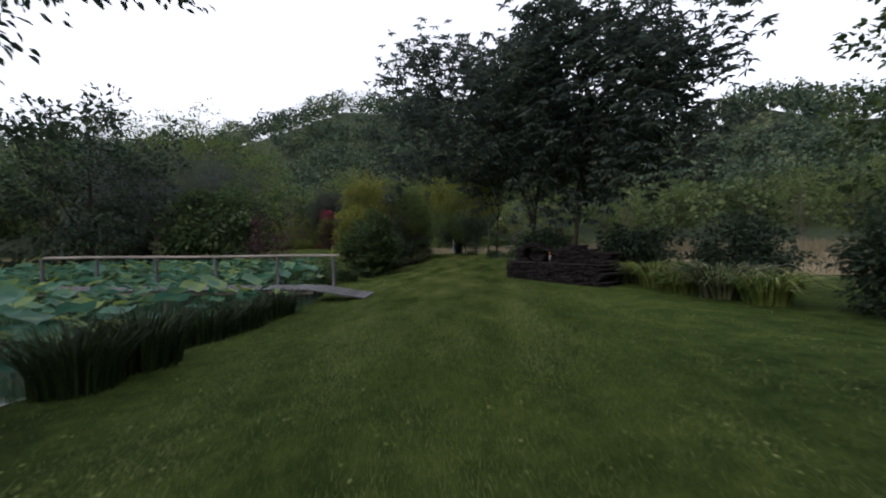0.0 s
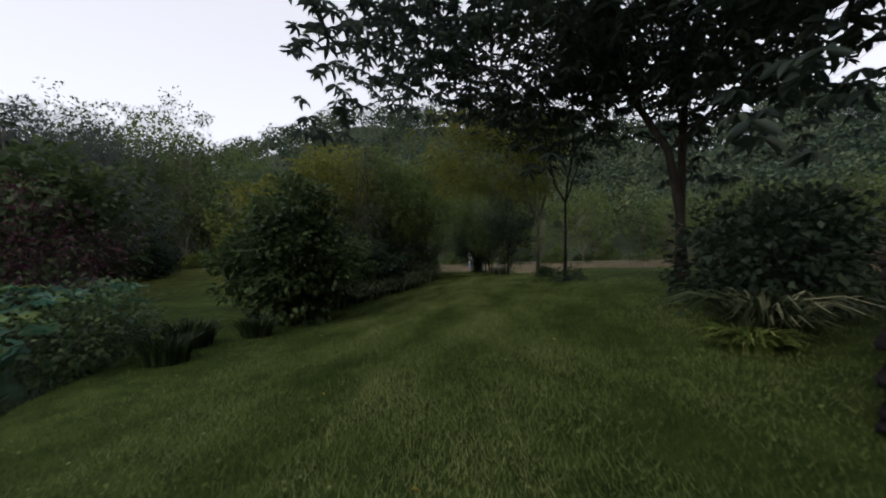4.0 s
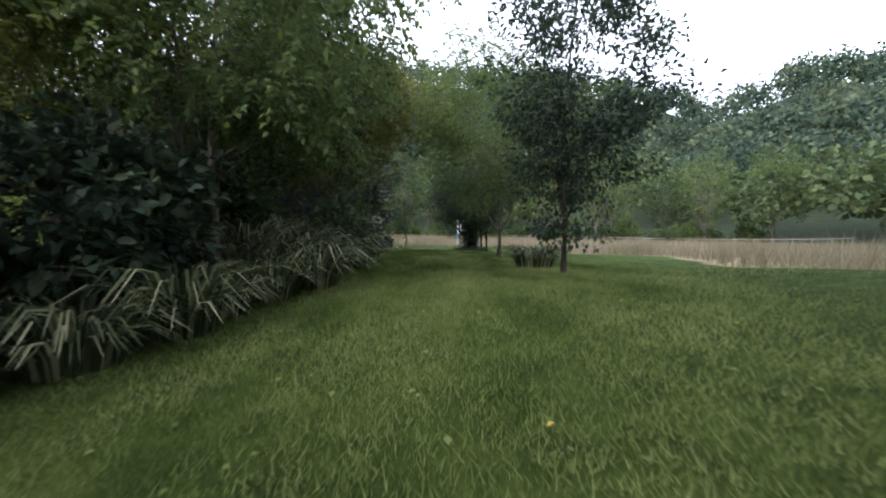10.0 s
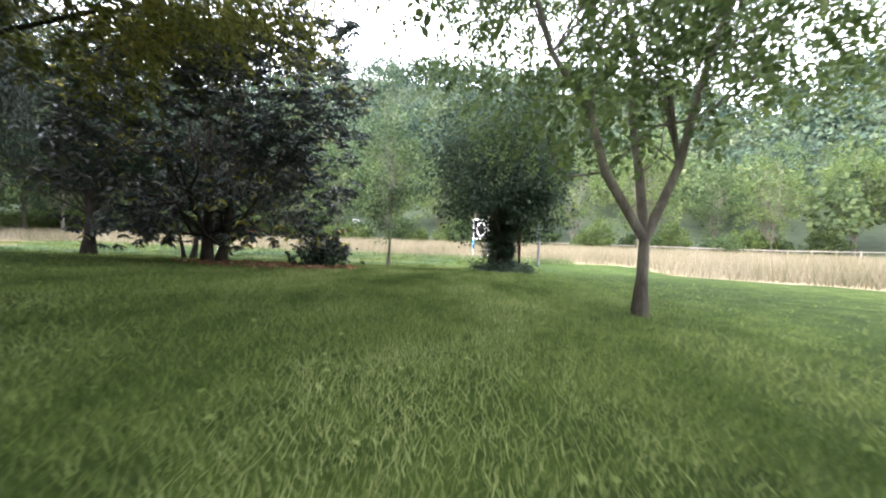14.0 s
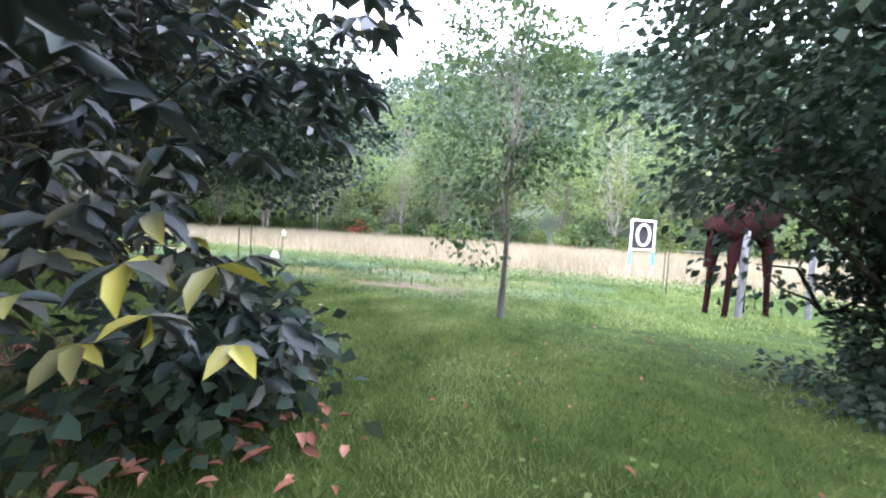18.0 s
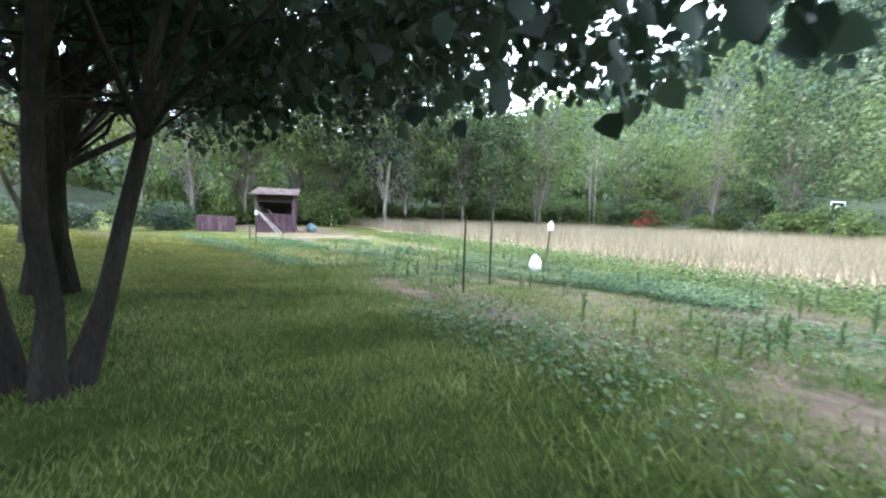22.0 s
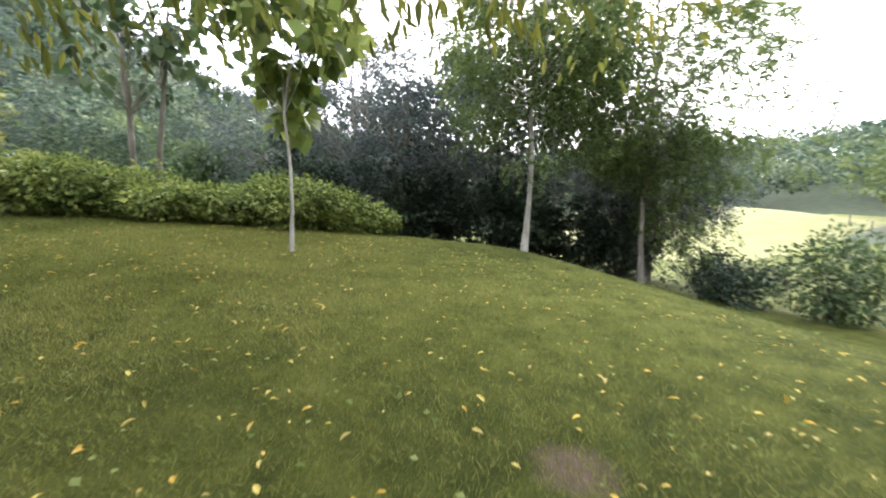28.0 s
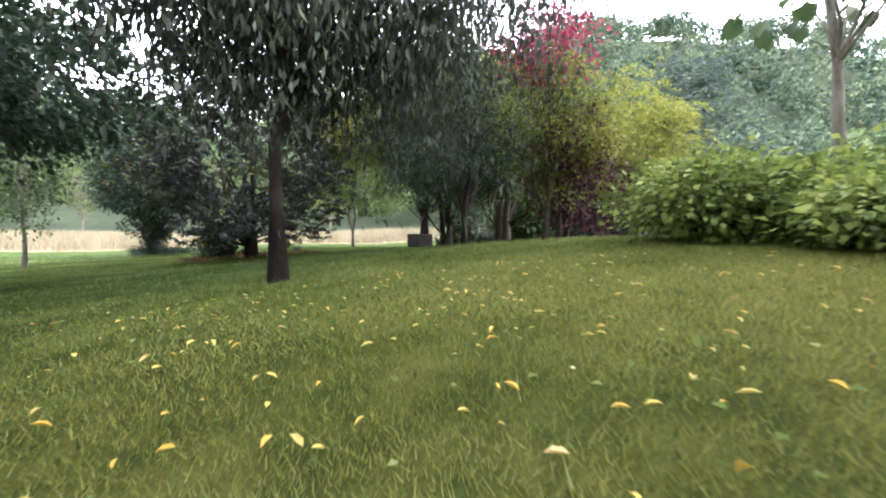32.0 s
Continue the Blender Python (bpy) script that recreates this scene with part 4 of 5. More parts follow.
tree("border_tree", -4.2, 34.2, "dense green small tree in the border", (0.3, 0, 3.9, 2.1, 2.1, 2.4), 120, 30, 0.28, M_LEAF, M_BARK_DARK, 0.1,
     ((0.1, 0, 0.8),), 55, "compound", 0.45, 0.3, 26, fork=0.3)
tree("overhanging_tree", -5.3, 2.0, "dark tree whose leafy twigs hang over the pond bank", (0.2, 1.4, 5.2, 3.0, 2.8, 2.2), 130, 44, 0.12, M_LEAF_DARK, M_BARK_DARK, 0.17,
     ((0.2, 0.6, 0.8),), 56, "leaf", 0.45, 0.26, 26, fork=0.5)
tree("edge_tree", 13.6, 10.6, "dark green bushy tree at the lawn's edge", (0, 0, 4.6, 2.8, 2.8, 4.2), 130, 60, 0.2, M_LEAF, M_BARK_DARK, 0.18, ((0, 0, 0.8),), 57, "leaf", 0.5, 0.3, 24, fork=0.2)


def shrub(name, x, y, label, rx, h, mat, leaf, seed, n=90, per=55, width=0.3, style="leaf", bark=None, group="shrubs", spread=0.3, count=9, cz=0.5):
    return tree(name, x, y, label, (0, 0, h * cz, rx, rx, h * (1 - cz) * 0.98), n, per, leaf, mat, bark or M_BARK_DARK, 0.035,
                tuple((math.cos(k * 1.9) * rx * 0.4, math.sin(k * 1.9) * rx * 0.4, 0.75) for k in range(5)), seed, style, spread, width, 26,
                0.35, "shrub", group, 0.35, 5, count, 0.2)


shrub("hydrangea_shrub", -3.7, 21.0, "big dark leafy hydrangea shrub at the lawn's edge", 1.3, 2.9, M_LEAF, 0.12, 61, 260, 80, 0.34)
shrub("hydrangea_shrub", -4.9, 22.6, "dense shrub with light green top leaves", 1.4, 3.5, M_LEAF_YELLOW, 0.11, 62, 200, 60, 0.34)
shrub("border_shrub", -4.2, 24.4, "twiggy dark green border shrub", 1.2, 2.4, M_LEAF_FRESH, 0.1, 63, 110, 50)
shrub("border_shrub", -4.0, 26.9, "dark green border shrub with drooping leaves", 1.3, 2.4, M_LEAF_DARK, 0.13, 64, 110, 55)
shrub("border_shrub", -3.6, 29.0, "dark green border shrub with long leaves", 1.25, 2.3, M_LEAF_DARK, 0.14, 65, 110, 55)
shrub("border_shrub", -4.0, 32.6, "green broad-leaved border shrub", 1.0, 1.9, M_LEAF, 0.2, 66, 70, 40, 0.4)
shrub("purple_shrub", -8.6, 20.4, "purple-leaved small tree behind the pond", 1.25, 3.9, M_LEAF_PURPLE, 0.08, 67, 80, 50)
shrub("twiggy_shrub", -6.2, 18.8, "thin twiggy shrub on the pond bank", 0.8, 1.4, M_LEAF_GREY, 0.06, 68, 50, 22)
shrub("twiggy_shrub", -5.2, 17.6, "low leafy shrub on the pond bank", 0.9, 1.3, M_LEAF, 0.09, 69, 60, 45)
shrub("dark_shrub", 7.2, 7.3, "dark rounded shrub at the lawn's edge", 0.8, 1.9, M_LEAF_DARK, 0.1, 70, 100, 60)
shrub("dark_shrub", 6.4, 14.4, "dark leafy shrub behind the stone bench", 1.1, 1.6, M_LEAF_DARK, 0.14, 71, 90, 50)
shrub("dark_shrub", 7.7, 11.4, "dark leafy shrub in the border", 1.1, 1.9, M_LEAF_DARK, 0.12, 72, 90, 50)
shrub("trunk_shrub", 2.85, 26.0, "low round shrub round a tree's foot", 0.27, 0.4, M_LEAF, 0.045, 73, 60, 60, spread=0.12)
shrub("trunk_shrub", 2.85, 23.25, "small tuft of leaves round a tree's foot", 0.26, 0.32, M_LEAF_DARK, 0.07, 74, 26, 30)
shrub("dark_shrub", 4.6, 18.2, "dark shrub at the foot of the buckeye", 0.9, 1.3, M_LEAF_DARK, 0.1, 77, 80, 50)
shrub("dark_shrub", 3.6, 16.9, "dark shrub behind the stone bench", 0.9, 1.3, M_LEAF_DARK, 0.1, 78, 80, 50)
shrub("trunk_shrub", 1.4, 45.3, "ivy and weeds round a tree's foot", 1.0, 0.28, M_LEAF_DARK, 0.07, 75, 90, 40, spread=0.16)
shrub("trunk_shrub", 1.3, 45.5, "thick dark ivy climbing round a tree's trunk", 0.42, 1.5, M_LEAF_DARK, 0.07, 79, 90, 60, spread=0.16)
shrub("trunk_shrub", -2.9, 42.9, "blue-green ivy climbing under the magnolia", 0.5, 0.7, M_LEAF_DARK, 0.1, 76, 50, 24, 0.4)

for k, (x, y, h, r) in enumerate([(5.6, 12.9, 1.1, 0.8), (5.7, 11.9, 1.2, 0.8), (5.8, 10.8, 1.25, 0.85), (6.0, 9.8, 1.3, 0.8), (6.3, 8.9, 1.3, 0.8), (6.7, 10.4, 1.35, 0.8), (2.9, 16.3, 0.75, 0.5), (2.55, 16.0, 0.5, 0.4)]):
    grass_clump("daylily_clump", x, y, "arching green daylily leaves at the lawn's edge", 260, h * (1.12 + 0.22 * math.sin(k * 2.4)), r * 0.85, M_BLADE if k % 3 == 0 else M_DAYLILY, 100 + k, 0.6, 0.026, 0.66, "daylily", "daylily clumps")
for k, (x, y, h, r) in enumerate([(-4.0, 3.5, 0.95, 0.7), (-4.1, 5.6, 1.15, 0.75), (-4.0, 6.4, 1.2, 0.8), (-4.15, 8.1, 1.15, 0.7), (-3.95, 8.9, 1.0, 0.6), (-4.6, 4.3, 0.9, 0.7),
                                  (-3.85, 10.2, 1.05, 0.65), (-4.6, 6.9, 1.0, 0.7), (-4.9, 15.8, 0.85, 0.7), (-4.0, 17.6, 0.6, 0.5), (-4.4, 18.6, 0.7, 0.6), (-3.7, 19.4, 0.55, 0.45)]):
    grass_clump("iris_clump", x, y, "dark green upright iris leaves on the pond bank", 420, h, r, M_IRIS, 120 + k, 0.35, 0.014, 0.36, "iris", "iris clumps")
for k in range(15):
    y = 23.4 + k * 0.76
    x = -3.55 + 1.75 * float(ease(24, 31, y)) - 0.2 * math.sin(k * 1.7)
    grass_clump("fountain_grass", x, y, "arching fountain grass along the border's edge", 230, 1.3 + 0.35 * math.sin(k * 2.1), 0.5, M_BLADE, 140 + k, 0.55, 0.021, 0.7)
for k, (x, y, h, r) in enumerate([(-2.35, 31.4, 1.7, 0.9), (-2.4, 32.4, 1.9, 0.9), (-2.35, 33.5, 1.6, 0.8), (-2.9, 34.6, 1.6, 0.8), (-3.1, 31.8, 2.2, 0.9), (-3.1, 33.2, 2.2, 0.9), (2.15, 33.6, 1.05, 0.7)]):
    grass_clump("miscanthus_clump", x, y, "tall arching ornamental grass clump with pale stripes", 360, h, r, M_BLADE, 160 + k, 0.5, 0.02, 0.68)
for k, (x, y) in enumerate([(-2.6, 35.2), (-1.9, 33.0)]):
    shrub("sunflower_plant", x, y, "broad-leaved tall plant at the border's end", 0.5, 1.4, M_LEAF, 0.15, 170 + k, 40, 14, 0.34, group="broad-leaved plants")

tree("twiggy_tree", -3.7, 27.2, "thin twiggy tree with a sparse grey-green crown above the border", (0, 0, 3.9, 1.1, 1.1, 2.0), 44, 22, 0.08, M_LEAF_GREY, M_BARK_DARK, 0.06,
     ((0.1, 0, 0.95), (-0.4, 0.2, 0.85)), 58, "leaf", 0.35, 0.3, 40, fork=0.25)
# tall trees added out of view behind the walk's start, to shade the first lawn
for k, (x, y, h, r) in enumerate([(-10.5, -5.5, 11, 4.6), (-2.5, -8.5, 12, 4.8), (5.5, -7.0, 11, 4.6), (12.5, -3.5, 10, 4.2)]):
    tree("south_tree", x, y, "tall dark leafy tree added out of view at the south end to shade the lawn", (0, 0, h * 0.6, r, r, h * 0.4), 150, 50, 0.3, M_LEAF_DARK, M_BARK_DARK, 0.25, ((0, 0, 0.8),), 220 + k, "leaf", 0.7, 0.3, 22, fork=0.3,
         group="trees at the south end")
# dark trees behind the pond
for k, (x, y, h, r, m) in enumerate([(-19, 22, 9.5, 3.8, M_LEAF_DARK), (-24, 30, 9, 3.6, M_LEAF_GREY), (-22, 14, 9, 3.8, M_LEAF_DARK), (-13, 23.5, 5, 2.4, M_LEAF)]):
    tree("pond_tree", x, y, "dense green tree behind the pond", (0, 0, h * 0.52, r, r, h * 0.48), 130, 55, 0.28, m, M_BARK_DARK, 0.2, ((0, 0, 0.8),), 200 + k, "leaf", 0.6, 0.3, 22, fork=0.25, group="trees behind the pond")
tree("tall_tree", -37, 44, "tall thin-crowned grey-green tree behind the pond", (0, 0, 9.5, 2.4, 2.4, 6), 130, 50, 0.22, M_LEAF_GREY, M_BARK, 0.2, ((0, 0, 0.95),), 210, "leaf", 0.5, 0.3, 40, fork=0.3)

# ---- the second lawn: statue, target frames, garden ----
def giraffe():
    """One plain welded-steel animal statue, its head up in the tree's leaves."""
    x, y = 2.1, 51.5
    b = Build()
    for fx, fy in ((-0.42, -0.17), (-0.38, 0.17), (0.42, -0.17), (0.38, 0.17)):
        tube(b, [(fx * 1.15, fy, -0.05), (fx * 1.1, fy, 0.06), (fx * 1.02, fy, 0.55), (fx * 0.9, fy, 1.05), (fx * 0.75, fy * 0.8, 1.25)], [0.05, 0.04, 0.045, 0.085, 0.12], 8)
    tube(b, [(-0.62, 0, 1.25), (-0.5, 0, 1.3), (-0.2, 0, 1.42), (0.15, 0, 1.55), (0.42, 0, 1.66), (0.6, 0, 1.62)], [0.1, 0.26, 0.33, 0.36, 0.34, 0.2], 10)
    tube(b, [(0.4, 0, 1.6), (0.58, 0, 2.0), (0.72, 0, 2.5), (0.84, 0, 3.0), (0.88, 0, 3.2)], [0.3, 0.2, 0.14, 0.11, 0.1], 9)
    tube(b, [(0.8, 0, 3.25), (0.95, 0, 3.27), (1.15, 0, 3.18), (1.3, 0, 3.1), (1.33, 0, 3.09)], [0.09, 0.12, 0.09, 0.065, 0.02], 8)
    tube(b, [(-0.62, 0, 1.3), (-0.72, 0, 1.1), (-0.74, 0, 0.75)], [0.03, 0.022, 0.03], 6)
    for s in (-0.05, 0.05):
        tube(b, [(0.88, s, 3.3), (0.87, s, 3.48)], [0.02, 0.025], 6)
    o = part("animal_statue", b.mesh("animal_statue"), M_RUST)
    o.matrix_basis = pose(x, y, hz(x, y), 0, 0, 38) @ Matrix.Scale(1.35, 4)
    tagged(o, "rust-red welded metal giraffe statue standing on the lawn's edge", "statue")


giraffe()


def post(name, x, y, h, r, mat, label, category, group="", lean=0.0, z0=-0.15):
    root = thing(name, x, y, hz(x, y), label, category, group)
    b = Build()
    tube(b, [(0, 0, z0), (lean * 0.5, 0, h * 0.5), (lean, 0, h - 0.01), (lean, 0, h)], [r, r, r * 0.96, r * 0.5], 8)
    part("shaft", b.mesh("shaft"), mat, root)
    return root


post("wooden_post", 2.0, 51.0, 1.8, 0.07, M_WOOD_UP, "grey weathered wooden post beside the statue", "post", lean=0.03)
post("wooden_post", 3.6, 52.0, 1.7, 0.06, M_WOOD_UP, "grey weathered wooden post behind the statue", "post", lean=-0.02)
for k, (x, y, h) in enumerate([(-10.2, 50.05, 1.16), (-10.65, 50.93, 1.3), (-18.43, 48.23, 0.98), (-20.6, 48.3, 0.5), (1.3, 54.2, 1.2), (1.45, 55.5, 1.2), (-21.8, 49.6, 0.9)]):
    p = post("steel_post", x, y, h, 0.018, M_TPOST, "thin dark steel garden stake", "garden stake", "garden stakes")
    b = Build()
    box(b, (0.05, 0.006, 0.14), pose(0, 0, 0.05))
    part("foot_plate", b.mesh("foot_plate", False), M_TPOST, p)
    if k == 2:
        bm = bmesh.new()
        bmesh.ops.create_cone(bm, cap_ends=True, segments=10, radius1=0.05, radius2=0.035, depth=0.13, matrix=pose(0, 0, h - 0.02))
        part("cap", bm, M_WHITE, p, "white plastic cup over the stake")


def jug_pole():
    x, y = -12.0, 53.75
    p = post("jug_pole", x, y, 0.98, 0.02, M_TPOST, "leaning garden stake with a white plastic jug on top", "garden stake", "", 0.12)
    b = Build()
    tube(b, [(0.12, 0, 0.9), (0.12, 0, 0.93), (0.12, 0, 1.06), (0.12, 0, 1.11), (0.12, 0, 1.14)], [0.05, 0.075, 0.075, 0.03, 0.025], 10)
    part("jug", b.mesh("jug"), M_WHITE, p, "white plastic jug")
    q = thing("white_bag", -11.7, 53.1, hz(-11.7, 53.1), "crumpled white plastic bag lying in the garden row", "bag")
    bm = bmesh.new()
    bmesh.ops.create_icosphere(bm, subdivisions=3, radius=0.12)
    for v in bm.verts:
        n = noise.noise(v.co * 7)
        v.co = v.co * (1 + 0.35 * n)
        v.co.x, v.co.y = v.co.x * (1.15 - 2.2 * v.co.z), v.co.y * (1.15 - 2.2 * v.co.z)
        v.co.z = v.co.z * 1.7 + 0.17
    part("bag_body", bm, M_WHITE, q)


jug_pole()


def target_frame(x, y, turn, w, h0, h1, label):
    root = thing("target_frame", x, y, hz(x, y), label, "target", "practice targets", turn)
    for s in (-1, 1):
        b = Build()
        tube(b, [(s * w / 2, 0, -0.1), (s * w / 2, 0, h1)], [0.045, 0.045], 8)
        upright = part("upright", b.mesh("upright"), M_WHITE, root)
        b = Build()
        tube(b, [(s * w / 2, 0, h0 * 0.42), (s * w / 2, 0, h0 * 0.93)], [0.062, 0.062], 8)
        part("sleeve", b.mesh("sleeve"), M_BLUE, upright, "blue padded sleeve")
    for z in (h0, h1):
        b = Build()
        tube(b, [(-w / 2 - 0.04, 0, z), (w / 2 + 0.04, 0, z)], [0.045, 0.045], 8)
        part("crossbar", b.mesh("crossbar"), M_WHITE, root)
    sheet = part("sheet", boxed((w - 0.05, 0.02, h1 - h0 - 0.05), 0.004, pose(0, 0.03, (h0 + h1) / 2)), M_BLACKNET, root, "black target sheet")
    b = Build()
    t = np.linspace(0, 2 * math.pi, 25)
    rr, rz = w * 0.27, (h1 - h0) * 0.36
    tube(b, np.stack([rr * np.cos(t), np.full(25, -0.03), (h0 + h1) / 2 + rz * np.sin(t)], 1), [0.055] * 25, 6)
    part("ring", b.mesh("ring"), M_WHITE, sheet, "white ring")


target_frame(1.35, 59.65, 34, 1.15, 1.15, 2.35, "white-framed practice target with a white ring on black")
target_frame(-14.0, 85.5, 68, 1.2, 1.2, 3.0, "white-framed practice target far across the hay field")


def garden():
    r = np.random.default_rng(77)
    # low leafy rows that run aslant over the plot
    n = 46000
    row = r.choice(3, n, p=(0.2, 0.5, 0.3))
    x = r.uniform(-20.5, 1, n)
    y = np.array([47.25, 50.0, 52.2])[row] + np.array([0.3, 0.34, 0.2])[row] * (x + 17) + r.normal(size=n) * (0.24 + 0.1 * np.sin(x * 0.9 + row))
    ok = (np.sin(x * 1.7 + row * 2.1) + np.sin(x * 0.6 + row) > -0.9) & (y > 46.6 + 0.15 * (x + 18)) & (y < 54.6) & ((row > 0) | (x < -12.0)) & ((row != 1) | (x < -7.5))
    x, y = x[ok], y[ok]
    base = np.stack([x, y, height(x, y) + np.abs(r.normal(size=len(x))) * 0.07 + 0.02], 1)
    way = r.normal(size=(len(x), 3))
    way[:, 2] = np.abs(way[:, 2]) * 0.5
    V, F = leaf_quads(base, way, r.uniform(0.028, 0.065, len(x)), 0.38, r, up=1.5, fine=True)
    tagged(part("bean_rows", fast_mesh("bean_rows", V, F), M_CROP), "low leafy bean and squash rows in the garden", "vegetable rows", kind="stuff")
    n = 42000
    x, y = r.uniform(-19, 0, n), r.uniform(48.4, 54.6, n)
    ok = np.sin(x * 1.3 - y * 0.9) + np.sin(y * 1.9 + x * 0.5) + r.normal(size=n) * 0.6 > 0.5
    x, y = x[ok], y[ok]
    base = np.stack([x, y, height(x, y) + np.abs(r.normal(size=len(x))) * 0.03 + 0.015], 1)
    way = r.normal(size=(len(x), 3))
    way[:, 2] = np.abs(way[:, 2]) * 0.4
    V, F = leaf_quads(base, way, r.uniform(0.025, 0.07, len(x)), 0.36, r, up=1.5)
    tagged(part("garden_seedlings", fast_mesh("garden_seedlings", V, F), M_CROP), "scattered small broad-leaved seedlings and weeds on the garden soil", "weeds", kind="stuff")
    n = 120000
    x, y = r.uniform(-22, 3, n), r.uniform(47.8, 55.5, n)
    ok = np.sin(x * 1.1 + y * 0.7) + np.sin(y * 2.3 - x * 0.4) + r.normal(size=n) * 0.9 > -0.3
    x, y = x[ok], y[ok]
    base = np.stack([x, y, height(x, y)], 1)
    V, F = blades(r, base, r.uniform(0.03, 0.16, len(x)), 0.6, 0.007, 1, 0.4)
    tagged(part("garden_weeds", fast_mesh("garden_weeds", V, F), M_GRASS), "rank grass and weeds growing between the garden rows", "weeds", kind="stuff")
    n = 26000
    x, y = r.uniform(-24, 6, n), r.uniform(54.2, 57.2, n)
    base = np.stack([x, y, height(x, y) + np.abs(r.normal(size=n)) * 0.1], 1)
    way = r.normal(size=(n, 3))
    way[:, 2] = np.abs(way[:, 2]) * 0.5
    V, F = leaf_quads(base, way, r.uniform(0.05, 0.11, n), 0.3, r, up=1.0)
    tagged(part("weed_strip", fast_mesh("weed_strip", V, F), M_LEAF_FRESH), "lush weedy strip between garden and hay field", "weeds", kind="stuff")


garden()


def corn_plant(x, y, h, seed):
    r = np.random.default_rng(seed)
    root = thing("corn_plant", x, y, hz(x, y), "young green corn plant in the garden row", "corn plant", "corn rows")
    b = Build()
    tube(b, [(0, 0, -0.03), (0, 0, h * 0.7)], [0.012, 0.006], 5)
    part("stalk", b.mesh("stalk"), M_CORN, root)
    n = 9
    base = np.zeros((n, 3))
    base[:, 2] = np.linspace(0.05, h * 0.6, n)
    V, F = blades(r, base, h * r.uniform(0.5, 0.8, n), 0.8, 0.014, 4, 0.75)
    part("leaves", fast_mesh("leaves", V, F), M_CORN, root)
    return root


corn = corn_plant(-5.0, 50.4, 0.44, 1)
r = np.random.default_rng(91)
for k in range(115):
    x = r.uniform(-16.5, -1.0)
    y = [50.2, 51.4, 52.9, 53.8][k % 4] + 0.16 * (x + 9) + r.normal() * 0.15
    c = copy_thing(corn, pose(x, y, hz(x, y), 0, 0, r.uniform(0, 360)))
    s = r.uniform(0.55, 1.15)
    c.scale = (s, s, s)


def shed():
    """An old lean-to stand: half walls of faded boards, corner posts, a tin roof, an open front."""
    x, y = -28.5, 50.55
    root = thing("shed", x, y, hz(x, y) - 0.05, "old open-fronted wooden shed with faded red boards and a rusty roof", "shed", turn=74)
    W, D, H = 1.8, 1.7, 2.05
    for px, py in ((-W / 2, -D / 2), (W / 2, -D / 2), (-W / 2, D / 2), (W / 2, D / 2)):
        part("corner_post", boxed((0.12, 0.12, H + (0.35 if py > 0 else 0)), 0.01, pose(px, py, (H + (0.35 if py > 0 else 0)) / 2 - 0.02)), M_RED_WOOD, root)
    me = bpy.data.meshes.new("board")
    bm = boxed((0.155, 0.025, 1.02), 0.004)
    bm.to_mesh(me)
    bm.free()
    r = np.random.default_rng(5)
    n = int(W / 0.165)
    for k in range(n):
        for py in (-D / 2 - 0.01, D / 2 + 0.01):
            o = part("board", me, M_RED_WOOD, root)
            o.matrix_basis = pose(-W / 2 + 0.14 + k * 0.165, py, 0.5 + r.normal() * 0.02, 0, r.normal() * 0.6, 0)
    for k in range(int(D / 0.165)):
        for px in (-W / 2 - 0.01, W / 2 + 0.01):
            o = part("board", me, M_RED_WOOD, root)
            o.matrix_basis = pose(px, -D / 2 + 0.14 + k * 0.165, 0.5 + r.normal() * 0.02, 0, 0, 90)
    part("header", boxed((W, 0.06, 0.42), 0.01, pose(0, -D / 2 + 0.08, H - 0.22)), M_DARK, root, "dark ragged header board")
    part("back_panel", boxed((W - 0.14, 0.05, 1.2), 0.008, pose(0, D / 2 - 0.08, 1.62)), M_DARK, root, "dark boarded back above the half wall")
    for s in (-1, 1):
        part("side_panel", boxed((0.04, D - 0.14, 0.62), 0.008, pose(s * (W / 2 - 0.06), 0, H - 0.34)), M_DARK, root, "dark weathered side boards under the roof")
    b = Build()
    xs = np.linspace(-W / 2 - 0.25, W / 2 + 0.25, 40)
    V = []
    for py, pz in ((-D / 2 - 0.4, H - 0.02), (D / 2 + 0.3, H + 0.42)):
        V += [(px, py + 0.03 * math.sin(px * 3), pz + 0.018 * math.sin(px * 30)) for px in xs]
    V += [(a, c, d - 0.03) for a, c, d in V]
    F = [[i, i + 1, 41 + i, 40 + i] for i in range(39)] + [[80 + i + 1, 80 + i, 120 + i, 121 + i] for i in range(39)] + [[i + 1, i, 80 + i, 81 + i] for i in range(39)]
    b.add(V, F)
    part("roof", b.mesh("roof"), M_TIN, root)
    for k, (xa, za, xb, m) in enumerate(((-0.95, 1.25, 0.2, M_WOOD), (-0.3, 1.2, 0.55, M_RED_WOOD), (-0.75, 1.1, 0.4, M_WOOD))):
        b = Build()
        tube(b, [(xa, -D / 2 - 0.1, za), (xb, -D / 2 - 0.75, 0.03)], [0.035, 0.035], 6)
        part("leaning_pole", b.mesh("leaning_pole"), m, root)
    q = thing("blue_tarp_heap", x + 0.3, y + 1.75, hz(x + 0.3, y + 1.75), "small heap under a grey-blue tarpaulin by the shed", "tarp")
    bm = bmesh.new()
    bmesh.ops.create_icosphere(bm, subdivisions=2, radius=0.28)
    for v in bm.verts:
        v.co = v.co * (1 + 0.3 * noise.noise(v.co * 4))
        v.co.z = max(v.co.z + 0.2, -0.05)
    part("sheet", bm, surface("tarp_blue", [(0.2, (0.05, 0.08, 0.09)), (0.8, (0.12, 0.17, 0.18))], 5, 40, 0.6, 0.3), q)


shed()


